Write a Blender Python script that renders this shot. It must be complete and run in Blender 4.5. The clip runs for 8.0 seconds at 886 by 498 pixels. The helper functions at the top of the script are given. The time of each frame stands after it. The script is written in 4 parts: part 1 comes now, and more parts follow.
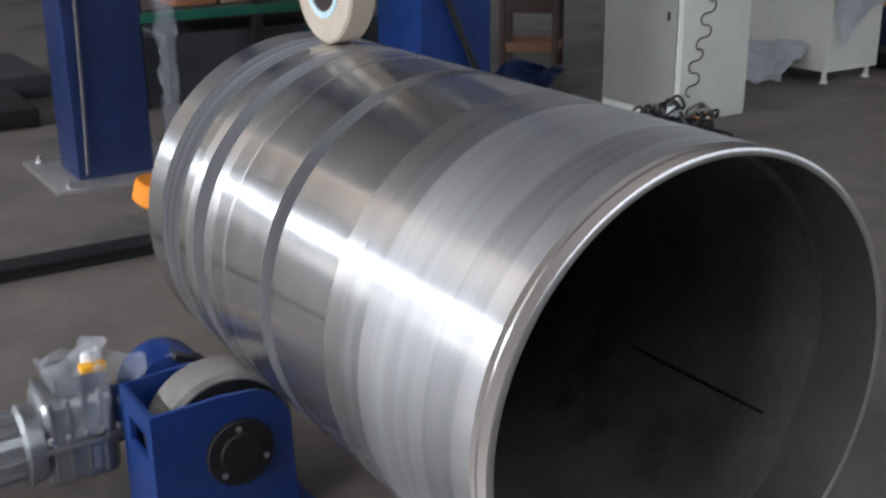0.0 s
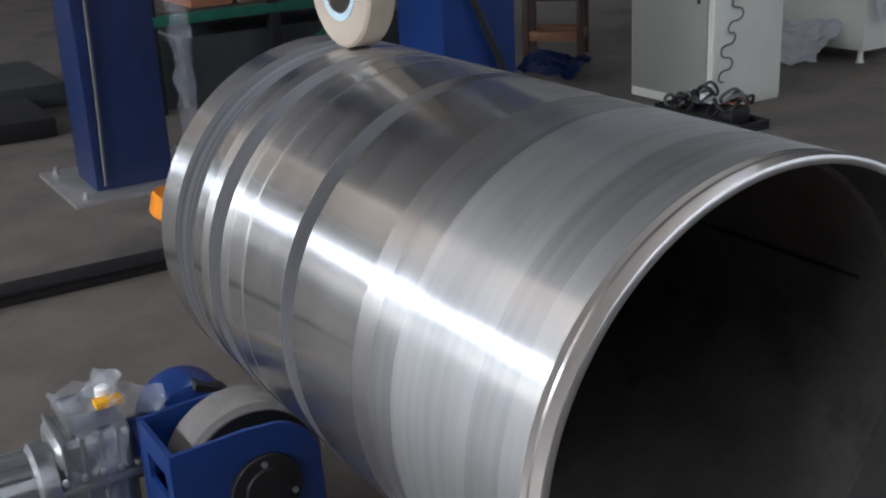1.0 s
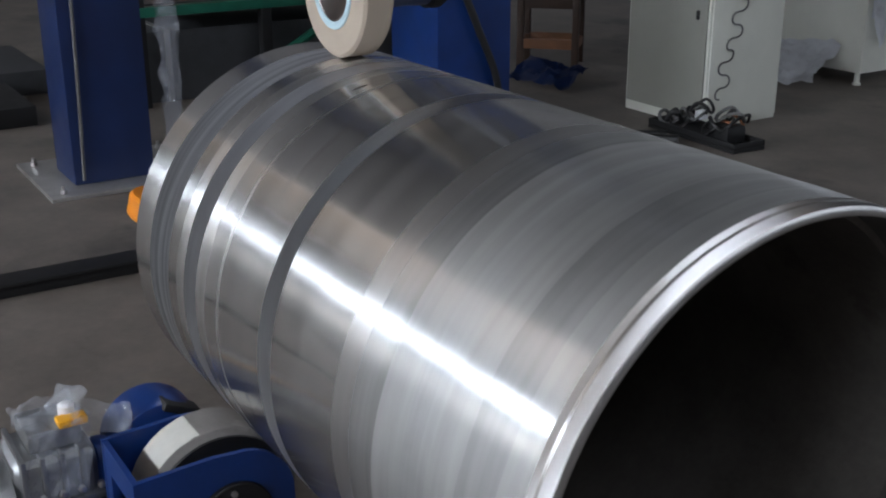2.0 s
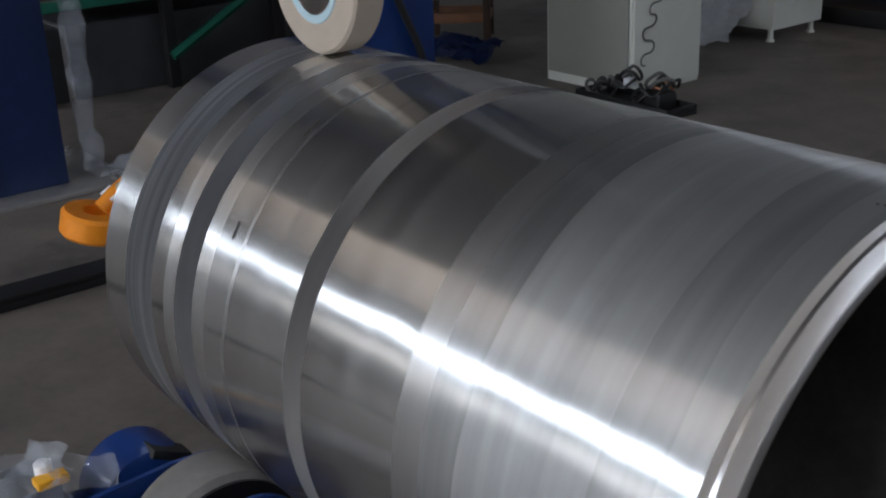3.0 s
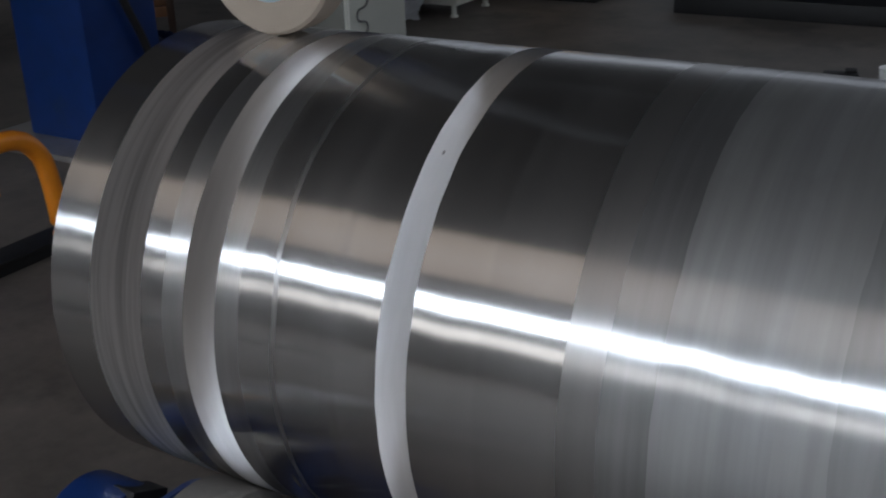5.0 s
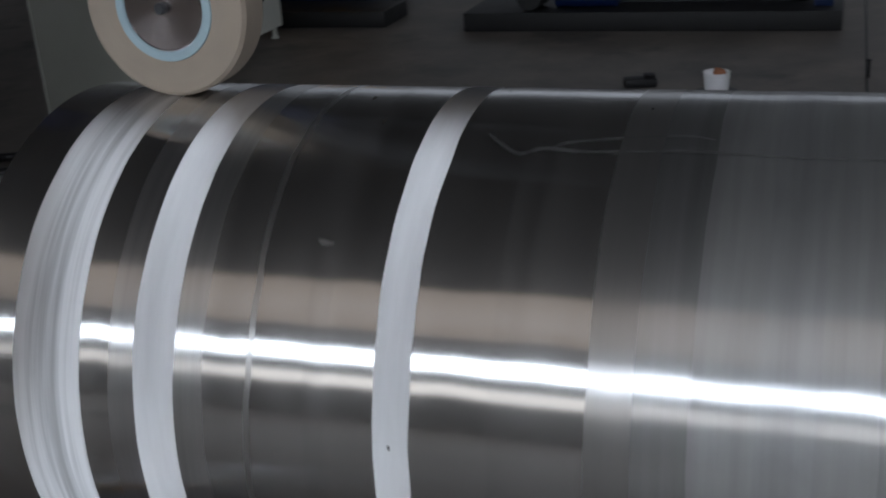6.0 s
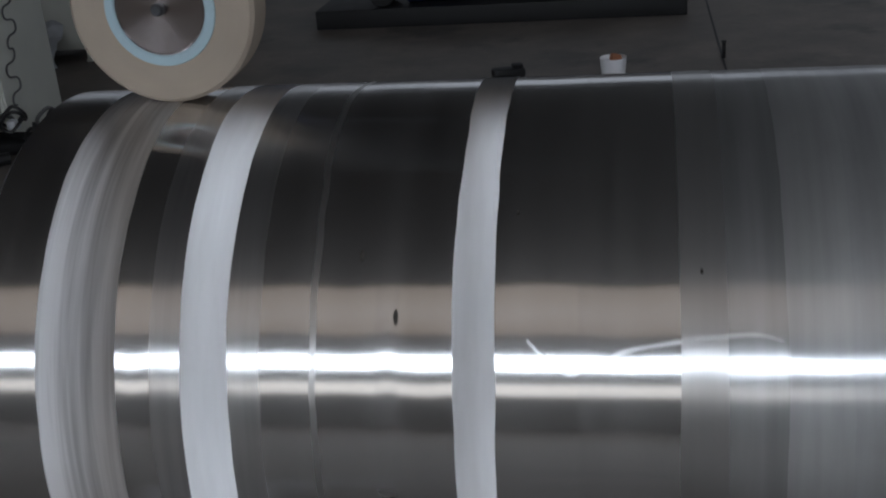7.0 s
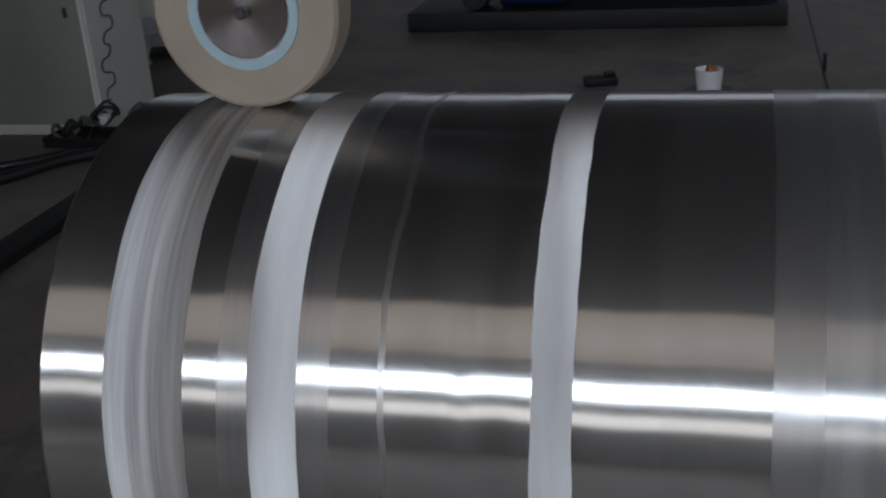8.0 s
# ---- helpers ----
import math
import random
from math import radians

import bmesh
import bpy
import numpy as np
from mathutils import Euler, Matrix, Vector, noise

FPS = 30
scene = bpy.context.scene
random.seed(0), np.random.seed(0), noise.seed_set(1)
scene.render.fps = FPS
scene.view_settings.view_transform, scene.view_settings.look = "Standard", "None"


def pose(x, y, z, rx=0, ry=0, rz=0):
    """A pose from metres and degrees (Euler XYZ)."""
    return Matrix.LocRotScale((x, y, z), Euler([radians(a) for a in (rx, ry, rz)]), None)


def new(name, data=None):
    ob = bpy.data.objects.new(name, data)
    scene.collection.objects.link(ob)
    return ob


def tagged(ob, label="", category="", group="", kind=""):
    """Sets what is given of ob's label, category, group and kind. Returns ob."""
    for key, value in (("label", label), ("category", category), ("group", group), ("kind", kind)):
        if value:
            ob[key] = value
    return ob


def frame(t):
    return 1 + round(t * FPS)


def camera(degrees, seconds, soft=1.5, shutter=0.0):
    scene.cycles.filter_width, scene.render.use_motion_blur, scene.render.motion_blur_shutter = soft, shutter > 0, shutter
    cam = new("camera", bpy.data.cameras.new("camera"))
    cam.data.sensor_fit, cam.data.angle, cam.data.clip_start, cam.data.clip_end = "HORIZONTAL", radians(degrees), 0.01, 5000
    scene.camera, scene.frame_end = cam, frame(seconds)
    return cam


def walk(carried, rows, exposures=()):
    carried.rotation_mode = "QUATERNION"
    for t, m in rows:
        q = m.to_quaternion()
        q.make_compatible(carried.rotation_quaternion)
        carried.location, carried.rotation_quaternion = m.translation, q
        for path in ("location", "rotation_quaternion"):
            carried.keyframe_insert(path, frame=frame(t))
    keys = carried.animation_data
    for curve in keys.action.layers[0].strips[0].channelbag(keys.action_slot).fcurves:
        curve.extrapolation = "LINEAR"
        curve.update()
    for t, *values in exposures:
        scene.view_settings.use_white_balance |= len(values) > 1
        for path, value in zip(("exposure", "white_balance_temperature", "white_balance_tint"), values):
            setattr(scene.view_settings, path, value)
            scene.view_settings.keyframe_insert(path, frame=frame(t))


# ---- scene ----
cam = camera(42.2, 8.0, soft=2.0, shutter=0.4)
walk(cam, [
    (0, pose(2.7693, -1.3048, 1.5838, 70.862, 0.485, 57.626)),
    (0.5, pose(2.6663, -1.2518, 1.5857, 72.782, 1.692, 55.463)),
    (0.8, pose(2.6170, -1.2319, 1.5832, 71.930, 2.440, 56.220)),
    (1, pose(2.5917, -1.2076, 1.5780, 70.342, 2.685, 58.293)),
    (1.5, pose(2.5556, -1.1415, 1.5680, 70.528, 0.748, 58.342)),
    (2, pose(2.4614, -1.1476, 1.5876, 70.284, 0.156, 58.241)),
    (2.2, pose(2.4000, -1.1730, 1.5920, 71.190, 1.180, 55.310)),
    (3.3, pose(2.0736, -1.2199, 1.5843, 68.506, 2.256, 51.528)),
    (3.5, pose(2.0392, -1.2126, 1.5925, 69.713, 1.646, 51.814)),
    (3.8, pose(1.9332, -1.2501, 1.5850, 67.927, 1.809, 46.979)),
    (4, pose(1.8482, -1.3115, 1.5810, 68.548, 2.959, 42.920)),
    (4.2, pose(1.7759, -1.3945, 1.5846, 66.856, 4.974, 37.936)),
    (4.5, pose(1.6889, -1.5330, 1.5911, 66.664, 6.110, 33.528)),
    (4.7, pose(1.6396, -1.6043, 1.5600, 67.313, 3.794, 33.308)),
    (5.8, pose(1.3780, -1.6775, 1.5796, 67.979, 3.267, 22.114)),
    (6, pose(1.2796, -1.6886, 1.5913, 68.150, 3.913, 18.595)),
    (6.5, pose(1.0276, -1.7263, 1.5897, 67.159, 6.024, 11.616)),
    (7, pose(0.9421, -1.7245, 1.5948, 67.366, 4.234, 8.801)),
    (7.5, pose(0.9217, -1.7191, 1.5883, 68.070, 4.884, 10.026)),
    (8, pose(0.9353, -1.6535, 1.5893, 67.837, 3.860, 13.537)),
], exposures=[(0, 1.06, 6100, 12), (0.6, 0.98, 6100, 12), (1.2, 0.66, 6050, 12), (2.2, 0.46, 6050, 12), (3.3, -0.08, 6000, 12), (4.5, -0.5, 6000, 12), (6, -0.8, 6000, 12), (8, -0.93, 6000, 12)])

# the barrel: axis along x at this height, far end at x = 0
AXIS, RAD, LENGTH = 0.6876, 0.45, 1.53
HALL = dict(x0=-34.0, x1=16.0, y0=-9.0, y1=15.0, eave=6.2)


# ---------- world and light ----------
def build_world():
    w = bpy.data.worlds.new("World")
    scene.world = w
    w.use_nodes = True
    nt = w.node_tree
    sky = nt.nodes.new("ShaderNodeTexSky")
    sky.sky_type, sky.sun_disc = "NISHITA", False
    sky.sun_elevation, sky.sun_rotation = radians(38), radians(200)
    bg = nt.nodes["Background"]
    bg.inputs["Strength"].default_value = 0.08
    nt.links.new(sky.outputs[0], bg.inputs["Color"])


build_world()


# ---------- materials ----------
def base_mat(name):
    m = bpy.data.materials.new(name)
    m.use_nodes = True
    nt = m.node_tree
    return m, nt, nt.nodes["Principled BSDF"]


def node(nt, kind, **values):
    n = nt.nodes.new(kind)
    for k, v in values.items():
        n.inputs[k].default_value = v
    return n


def surface(name, col, rough=0.5, metal=0.0, var=0.25, scale=6.0, fine=90.0, bump=0.15, coat=0.0, stain=None, stain_at=0.58):
    """Two scales of colour variation, a rough map and fine relief."""
    m, nt, b = base_mat(name)
    L = nt.links.new
    tc = nt.nodes.new("ShaderNodeTexCoord")
    big = node(nt, "ShaderNodeTexNoise", Scale=scale, Detail=6.0, Roughness=0.6)
    small = node(nt, "ShaderNodeTexNoise", Scale=fine, Detail=4.0, Roughness=0.7)
    for n in (big, small):
        L(tc.outputs["Object"], n.inputs["Vector"])
    mix = nt.nodes.new("ShaderNodeMix")
    mix.data_type = "RGBA"
    lo = [c * (1 - var) for c in col]
    hi = [min(1, c * (1 + var)) for c in col]
    mix.inputs["A"].default_value, mix.inputs["B"].default_value = (*lo, 1), (*hi, 1)
    add = nt.nodes.new("ShaderNodeMath")
    add.operation = "MULTIPLY_ADD"
    add.inputs[1].default_value, add.inputs[2].default_value = 0.35, -0.17
    L(small.outputs["Fac"], add.inputs[0])
    s2 = nt.nodes.new("ShaderNodeMath")
    s2.operation = "ADD"
    L(big.outputs["Fac"], s2.inputs[0])
    L(add.outputs[0], s2.inputs[1])
    rng = node(nt, "ShaderNodeMapRange", **{"From Min": 0.25, "From Max": 0.75})
    L(s2.outputs[0], rng.inputs["Value"])
    L(rng.outputs[0], mix.inputs["Factor"])
    out = mix.outputs["Result"]
    if stain:
        n3 = node(nt, "ShaderNodeTexNoise", Scale=scale * 0.45, Detail=8.0, Roughness=0.65)
        L(tc.outputs["Object"], n3.inputs["Vector"])
        r3 = node(nt, "ShaderNodeMapRange", **{"From Min": stain_at, "From Max": stain_at + 0.12})
        L(n3.outputs["Fac"], r3.inputs["Value"])
        m2 = nt.nodes.new("ShaderNodeMix")
        m2.data_type = "RGBA"
        m2.inputs["B"].default_value = (*stain, 1)
        L(out, m2.inputs["A"])
        L(r3.outputs[0], m2.inputs["Factor"])
        out = m2.outputs["Result"]
    L(out, b.inputs["Base Color"])
    rr = node(nt, "ShaderNodeMapRange", **{"To Min": max(0.03, rough - 0.1), "To Max": min(1, rough + 0.1)})
    L(s2.outputs[0], rr.inputs["Value"])
    L(rr.outputs[0], b.inputs["Roughness"])
    b.inputs["Metallic"].default_value = metal
    b.inputs["Coat Weight"].default_value = coat
    bp = node(nt, "ShaderNodeBump", Strength=bump, Distance=0.004)
    L(small.outputs["Fac"], bp.inputs["Height"])
    L(bp.outputs[0], b.inputs["Normal"])
    return m


def glow(name, col, strength):
    m, nt, b = base_mat(name)
    b.inputs["Base Color"].default_value = (0.02, 0.02, 0.02, 1)
    b.inputs["Emission Color"].default_value = (*col, 1)
    b.inputs["Emission Strength"].default_value = strength
    return m


def clear_film(name):
    m, nt, b = base_mat(name)
    b.inputs["Base Color"].default_value = (0.62, 0.66, 0.74, 1)
    b.inputs["Roughness"].default_value = 0.12
    b.inputs["Transmission Weight"].default_value = 0.0
    b.inputs["Alpha"].default_value = 0.2
    b.inputs["Specular IOR Level"].default_value = 0.9
    return m


def brushed(name, col, rough, aniso, turn, blotch=0.0, broad=0.2, wide_rough=0.58, wide_aniso=0.7):
    """Turned or ground steel. turn 0.25: grain round the axis; 0: grain along it. blotch: patches of dull oxide."""
    m, nt, b = base_mat(name)
    L = nt.links.new
    tc = nt.nodes.new("ShaderNodeTexCoord")
    # rings: noise that varies fast along x and slowly round it
    mp = nt.nodes.new("ShaderNodeMapping")
    mp.inputs["Scale"].default_value = (26, 1.4, 1.4)
    L(tc.outputs["Object"], mp.inputs["Vector"])
    rings = node(nt, "ShaderNodeTexNoise", Scale=1.0, Detail=3.0, Roughness=0.55)
    L(mp.outputs[0], rings.inputs["Vector"])
    wide = node(nt, "ShaderNodeTexNoise", Scale=4.5, Detail=5.0, Roughness=0.6)
    L(tc.outputs["Object"], wide.inputs["Vector"])
    b.inputs["Roughness"].default_value = rough
    mix = nt.nodes.new("ShaderNodeMix")
    mix.data_type = "RGBA"
    mix.inputs["A"].default_value = (*[c * 0.82 for c in col], 1)
    mix.inputs["B"].default_value = (*[min(1, c * 1.1) for c in col], 1)
    L(rings.outputs["Fac"], mix.inputs["Factor"])
    out = mix.outputs["Result"]
    if blotch:
        r3 = node(nt, "ShaderNodeMapRange", **{"From Min": 0.5, "From Max": 0.72, "To Max": blotch})
        L(wide.outputs["Fac"], r3.inputs["Value"])
        m2 = nt.nodes.new("ShaderNodeMix")
        m2.data_type = "RGBA"
        m2.inputs["B"].default_value = (*[c * 0.55 for c in col], 1)
        L(out, m2.inputs["A"])
        L(r3.outputs[0], m2.inputs["Factor"])
        out = m2.outputs["Result"]
    L(out, b.inputs["Base Color"])
    b.inputs["Metallic"].default_value = 1.0
    b.inputs["Anisotropic"].default_value = aniso
    b.inputs["Anisotropic Rotation"].default_value = turn
    tg = nt.nodes.new("ShaderNodeTangent")
    tg.direction_type, tg.axis = "RADIAL", "X"
    L(tg.outputs[0], b.inputs["Tangent"])
    # a second, wide lobe: what the unpolished pits between the scratches scatter
    b2 = nt.nodes.new("ShaderNodeBsdfPrincipled")
    b2.inputs["Metallic"].default_value, b2.inputs["Roughness"].default_value = 1.0, wide_rough
    b2.inputs["Anisotropic"].default_value, b2.inputs["Anisotropic Rotation"].default_value = wide_aniso, turn
    L(tg.outputs[0], b2.inputs["Tangent"])
    L(out, b2.inputs["Base Color"])
    ms = nt.nodes.new("ShaderNodeMixShader")
    fac = node(nt, "ShaderNodeMapRange", **{"From Min": 0.3, "From Max": 0.7, "To Min": broad - 0.05, "To Max": broad + 0.05})
    L(rings.outputs["Fac"], fac.inputs["Value"])
    L(fac.outputs[0], ms.inputs[0])
    L(b.outputs[0], ms.inputs[1])
    L(b2.outputs[0], ms.inputs[2])
    L(ms.outputs[0], nt.nodes["Material Output"].inputs["Surface"])
    return m


def cross_ground(name, col, stripes, rough=0.307, aniso=-0.86, matt=0.05):
    """Steel ground along the axis: it scatters light round the axis and little along it."""
    m, nt, b = base_mat(name)
    L = nt.links.new
    nt.nodes.remove(b)
    tc = nt.nodes.new("ShaderNodeTexCoord")
    mp = nt.nodes.new("ShaderNodeMapping")
    mp.inputs["Scale"].default_value = (stripes * 4, 1.5, 1.5)
    L(tc.outputs["Object"], mp.inputs["Vector"])
    n = node(nt, "ShaderNodeTexNoise", Scale=1.0, Detail=4.0, Roughness=0.6)
    L(mp.outputs[0], n.inputs["Vector"])
    mp2 = nt.nodes.new("ShaderNodeMapping")
    mp2.inputs["Scale"].default_value = (25, 260, 260)
    L(tc.outputs["Object"], mp2.inputs["Vector"])
    grain = node(nt, "ShaderNodeTexNoise", Scale=1.0, Detail=3.0)
    L(mp2.outputs[0], grain.inputs["Vector"])
    mix = nt.nodes.new("ShaderNodeMix")
    mix.data_type = "RGBA"
    k = 0.6 if stripes > 10 else 0.88
    mix.inputs["A"].default_value, mix.inputs["B"].default_value = (*[c * k for c in col], 1), (*[min(1, c * 1.06) for c in col], 1)
    r = node(nt, "ShaderNodeMapRange", **{"From Min": 0.35, "From Max": 0.62})
    L(n.outputs["Fac"], r.inputs["Value"])
    L(r.outputs[0], mix.inputs["Factor"])
    g = nt.nodes.new("ShaderNodeBsdfAnisotropic")
    g.distribution = "BECKMANN"
    g.inputs["Roughness"].default_value, g.inputs["Anisotropy"].default_value = rough, aniso
    L(mix.outputs["Result"], g.inputs["Color"])
    tg = nt.nodes.new("ShaderNodeTangent")
    tg.direction_type, tg.axis = "RADIAL", "X"
    L(tg.outputs[0], g.inputs["Tangent"])
    bp = node(nt, "ShaderNodeBump", Strength=0.12, Distance=0.0008)
    L(grain.outputs["Fac"], bp.inputs["Height"])
    L(bp.outputs[0], g.inputs["Normal"])
    d = node(nt, "ShaderNodeBsdfDiffuse", Roughness=0.5)
    d.inputs["Color"].default_value = (0.3, 0.31, 0.33, 1)
    ms = nt.nodes.new("ShaderNodeMixShader")
    ms.inputs[0].default_value = matt
    L(g.outputs[0], ms.inputs[1])
    L(d.outputs[0], ms.inputs[2])
    L(ms.outputs[0], nt.nodes["Material Output"].inputs["Surface"])
    return m


STEEL = (0.62, 0.61, 0.60)
M_POLISH = brushed("polished steel", STEEL, 0.19, 1.0, 0.25, 0, 0.16)
M_HAZE = brushed("hazy steel", STEEL, 0.25, 1.0, 0.25, 0, 0.34)
M_FINE = brushed("fine polished steel", STEEL, 0.195, 1.0, 0.25, 0, 0.21)
M_FAIR = brushed("fair turned steel", (0.6, 0.6, 0.6), 0.26, 0.98, 0.25, 0.1, 0.37, 0.56, 0.45)
M_SEMI = brushed("half ground steel", (0.52, 0.51, 0.50), 0.31, 0.93, 0.25, 0.1, 0.38, 0.56, 0.5)
M_SATIN = brushed("satin steel", (0.62, 0.62, 0.62), 0.21, 0.97, 0.25, 0.2, 0.56, 0.64, 0.25)
M_DULL = brushed("dull steel", (0.565, 0.565, 0.57), 0.225, 0.96, 0.25, 0.35, 0.60, 0.64, 0.25)
M_HALF = brushed("half bright turned steel", (0.58, 0.58, 0.585), 0.225, 0.97, 0.25, 0.25, 0.48, 0.62, 0.3)
M_GROUND = cross_ground("cross ground steel", (0.92, 0.925, 0.94), 3.0, 0.30, -0.9)
M_GROUND2 = cross_ground("striped cross ground steel", (0.9, 0.905, 0.92), 13.0, 0.335, -0.86, 0.09)
# inner wall: dark brown-grey with darker blotches
M_INNER = surface("dark inner steel", (0.15, 0.138, 0.128), 0.55, 0.6, 0.35, 5, 60, 0.3, stain=(0.05, 0.042, 0.036))
# lip has a darker tone than the inner wall
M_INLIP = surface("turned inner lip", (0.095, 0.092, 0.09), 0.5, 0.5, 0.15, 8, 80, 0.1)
M_RIM = surface("turned rim steel", (0.55, 0.55, 0.55), 0.35, 1.0, 0.12, 10, 120, 0.1)
M_BLUE = surface("blue enamel", (0.0075, 0.034, 0.165), 0.38, 0, 0.2, 7, 130, 0.12, coat=0.25, stain=(0.02, 0.045, 0.12), stain_at=0.6)
M_NAVY = surface("dark blue enamel", (0.006, 0.019, 0.082), 0.42, 0, 0.2, 7, 130, 0.12, coat=0.2)
M_RUBBER = surface("worn rubber", (0.16, 0.15, 0.14), 0.72, 0, 0.25, 12, 140, 0.25, stain=(0.28, 0.27, 0.25), stain_at=0.55)
M_BLACK = surface("black paint", (0.006, 0.006, 0.007), 0.6, 0, 0.3, 9, 120, 0.15)
M_CABLE = surface("black cable", (0.012, 0.012, 0.013), 0.45, 0, 0.2, 20, 140, 0.1)
M_CABLE2 = surface("grey cable", (0.10, 0.10, 0.10), 0.5, 0, 0.2, 20, 140, 0.1)
M_ALU = surface("cast aluminium", (0.36, 0.37, 0.38), 0.38, 0.85, 0.18, 14, 150, 0.3)
M_CREAM = surface("cream abrasive felt", (0.40, 0.335, 0.268), 0.85, 0, 0.12, 10, 160, 0.35)
M_PALEBLUE = surface("pale blue ring", (0.42, 0.56, 0.62), 0.5, 0, 0.08, 12, 120, 0.08)
M_CHROME = surface("turned flange steel", (0.72, 0.7, 0.7), 0.3, 1.0, 0.03, 9, 60, 0.0)


def spun(name, col, rough):
    """Steel turned on a lathe about y: fans of light from the centre."""
    m, nt, b = base_mat(name)
    L = nt.links.new
    tc = nt.nodes.new("ShaderNodeTexCoord")
    n = node(nt, "ShaderNodeTexNoise", Scale=38.0, Detail=3.0)
    L(tc.outputs["Object"], n.inputs["Vector"])
    mix = nt.nodes.new("ShaderNodeMix")
    mix.data_type = "RGBA"
    mix.inputs["A"].default_value, mix.inputs["B"].default_value = (*[c * 0.8 for c in col], 1), (*col, 1)
    L(n.outputs["Fac"], mix.inputs["Factor"])
    L(mix.outputs["Result"], b.inputs["Base Color"])
    b.inputs["Metallic"].default_value, b.inputs["Roughness"].default_value = 1.0, rough
    b.inputs["Anisotropic"].default_value, b.inputs["Anisotropic Rotation"].default_value = 0.9, 0.25
    tg = nt.nodes.new("ShaderNodeTangent")
    tg.direction_type, tg.axis = "RADIAL", "Y"
    L(tg.outputs[0], b.inputs["Tangent"])
    return m


M_SPUN = spun("spun flange steel", (0.62, 0.57, 0.57), 0.2)
M_CABINET = surface("cream cabinet paint", (0.68, 0.69, 0.63), 0.45, 0, 0.06, 4, 120, 0.06, stain=(0.45, 0.44, 0.38), stain_at=0.66)
# shade on the cabinet's front is put into the door's colour
M_DOORSHADE = surface("door paint darkened for shade", (0.27, 0.27, 0.24), 0.4, 0, 0.06, 4, 120, 0.06)
M_WOOD = surface("dark stained wood", (0.035, 0.018, 0.011), 0.55, 0, 0.4, 9, 60, 0.3)
M_WOOD2 = surface("brown wood", (0.16, 0.07, 0.03), 0.6, 0, 0.3, 9, 60, 0.3)
M_GREEN = surface("green machine paint", (0.01, 0.11, 0.07), 0.45, 0, 0.25, 7, 120, 0.15)
M_TAN = surface("tan board", (0.3, 0.21, 0.12), 0.75, 0, 0.2, 6, 90, 0.2)
M_PEACH = surface("terracotta board", (0.36, 0.15, 0.075), 0.75, 0, 0.2, 6, 90, 0.2)
M_ORANGE = surface("orange paint", (0.8, 0.26, 0.01), 0.42, 0, 0.12, 9, 120, 0.1, coat=0.2)
M_YELLOW = surface("yellow paint", (0.75, 0.36, 0.015), 0.42, 0, 0.12, 9, 120, 0.1)
M_WHITE = surface("white paper", (0.78, 0.78, 0.8), 0.7, 0, 0.06, 12, 120, 0.1)
M_TAPE = surface("pale tape", (0.55, 0.54, 0.5), 0.5, 0, 0.1, 14, 90, 0.1)
M_SHEET = surface("milky plastic sheet", (0.72, 0.74, 0.78), 0.3, 0, 0.1, 14, 90, 0.2)
M_PLATE = surface("bare steel plate", (0.45, 0.44, 0.43), 0.36, 0.7, 0.25, 6, 90, 0.2)
M_DARKBOX = surface("dark grey box", (0.04, 0.042, 0.046), 0.55, 0, 0.3, 7, 90, 0.2)
M_FILM = clear_film("clear wrap")
M_LAMP = glow("red pilot lamp", (1.0, 0.05, 0.03), 4.0)
M_SMEAR = brushed("dried coolant smear", (0.72, 0.72, 0.71), 0.24, 0.9, 0.25, 0, 0.66, 0.52)
M_STAIN = surface("dark scale spot", (0.05, 0.045, 0.04), 0.6, 0.2, 0.2, 30, 200, 0.1)
M_FLOOR = surface("worn concrete", (0.145, 0.126, 0.111), 0.6, 0, 0.38, 2.6, 24, 0.3, stain=(0.075, 0.068, 0.062), stain_at=0.54)
M_WALL = surface("grey cladding", (0.34, 0.335, 0.325), 0.7, 0, 0.15, 0.8, 30, 0.15)
M_ROOF = surface("dark roof sheet", (0.052, 0.044, 0.038), 0.7, 0, 0.2, 0.6, 30, 0.15)
M_WINDOW = glow("bright window glass", (0.9, 0.96, 1.0), 23.0)
M_WINDIM = glow("shaded window glass", (0.85, 0.94, 1.0), 0.8)
M_WINLOW = glow("dull window glass", (1.0, 0.95, 0.86), 2.8)
M_WINFAR = glow("far window glass", (0.9, 0.95, 1.0), 0.8)
M_EASTFILL = glow("east fill panel", (0.95, 0.98, 1.0), 1.45)
M_WESTFILL = glow("dim west fill panel", (0.97, 0.97, 1.0), 0.14)
M_SKYLIGHT = glow("yellowed roof light", (1.0, 0.82, 0.64), 0.62)


# ---------- mesh helpers ----------
def part(name, bm, material, parent=None, label="", smooth=35):
    me = bpy.data.meshes.new(name)
    bmesh.ops.recalc_face_normals(bm, faces=bm.faces[:])
    bm.to_mesh(me)
    bm.free()
    if smooth:
        me.shade_smooth()
        me.set_sharp_from_angle(angle=radians(smooth))
    me.materials.append(material)
    ob = new(name, me)
    if parent:
        ob.parent = parent
    if label:
        ob["label"] = label
    return ob


def thing(name, label, category, m=None, group="", kind=""):
    ob = new(name)
    ob.empty_display_size = 0.1
    if m is not None:
        ob.matrix_basis = m
    return tagged(ob, label, category, group, kind)


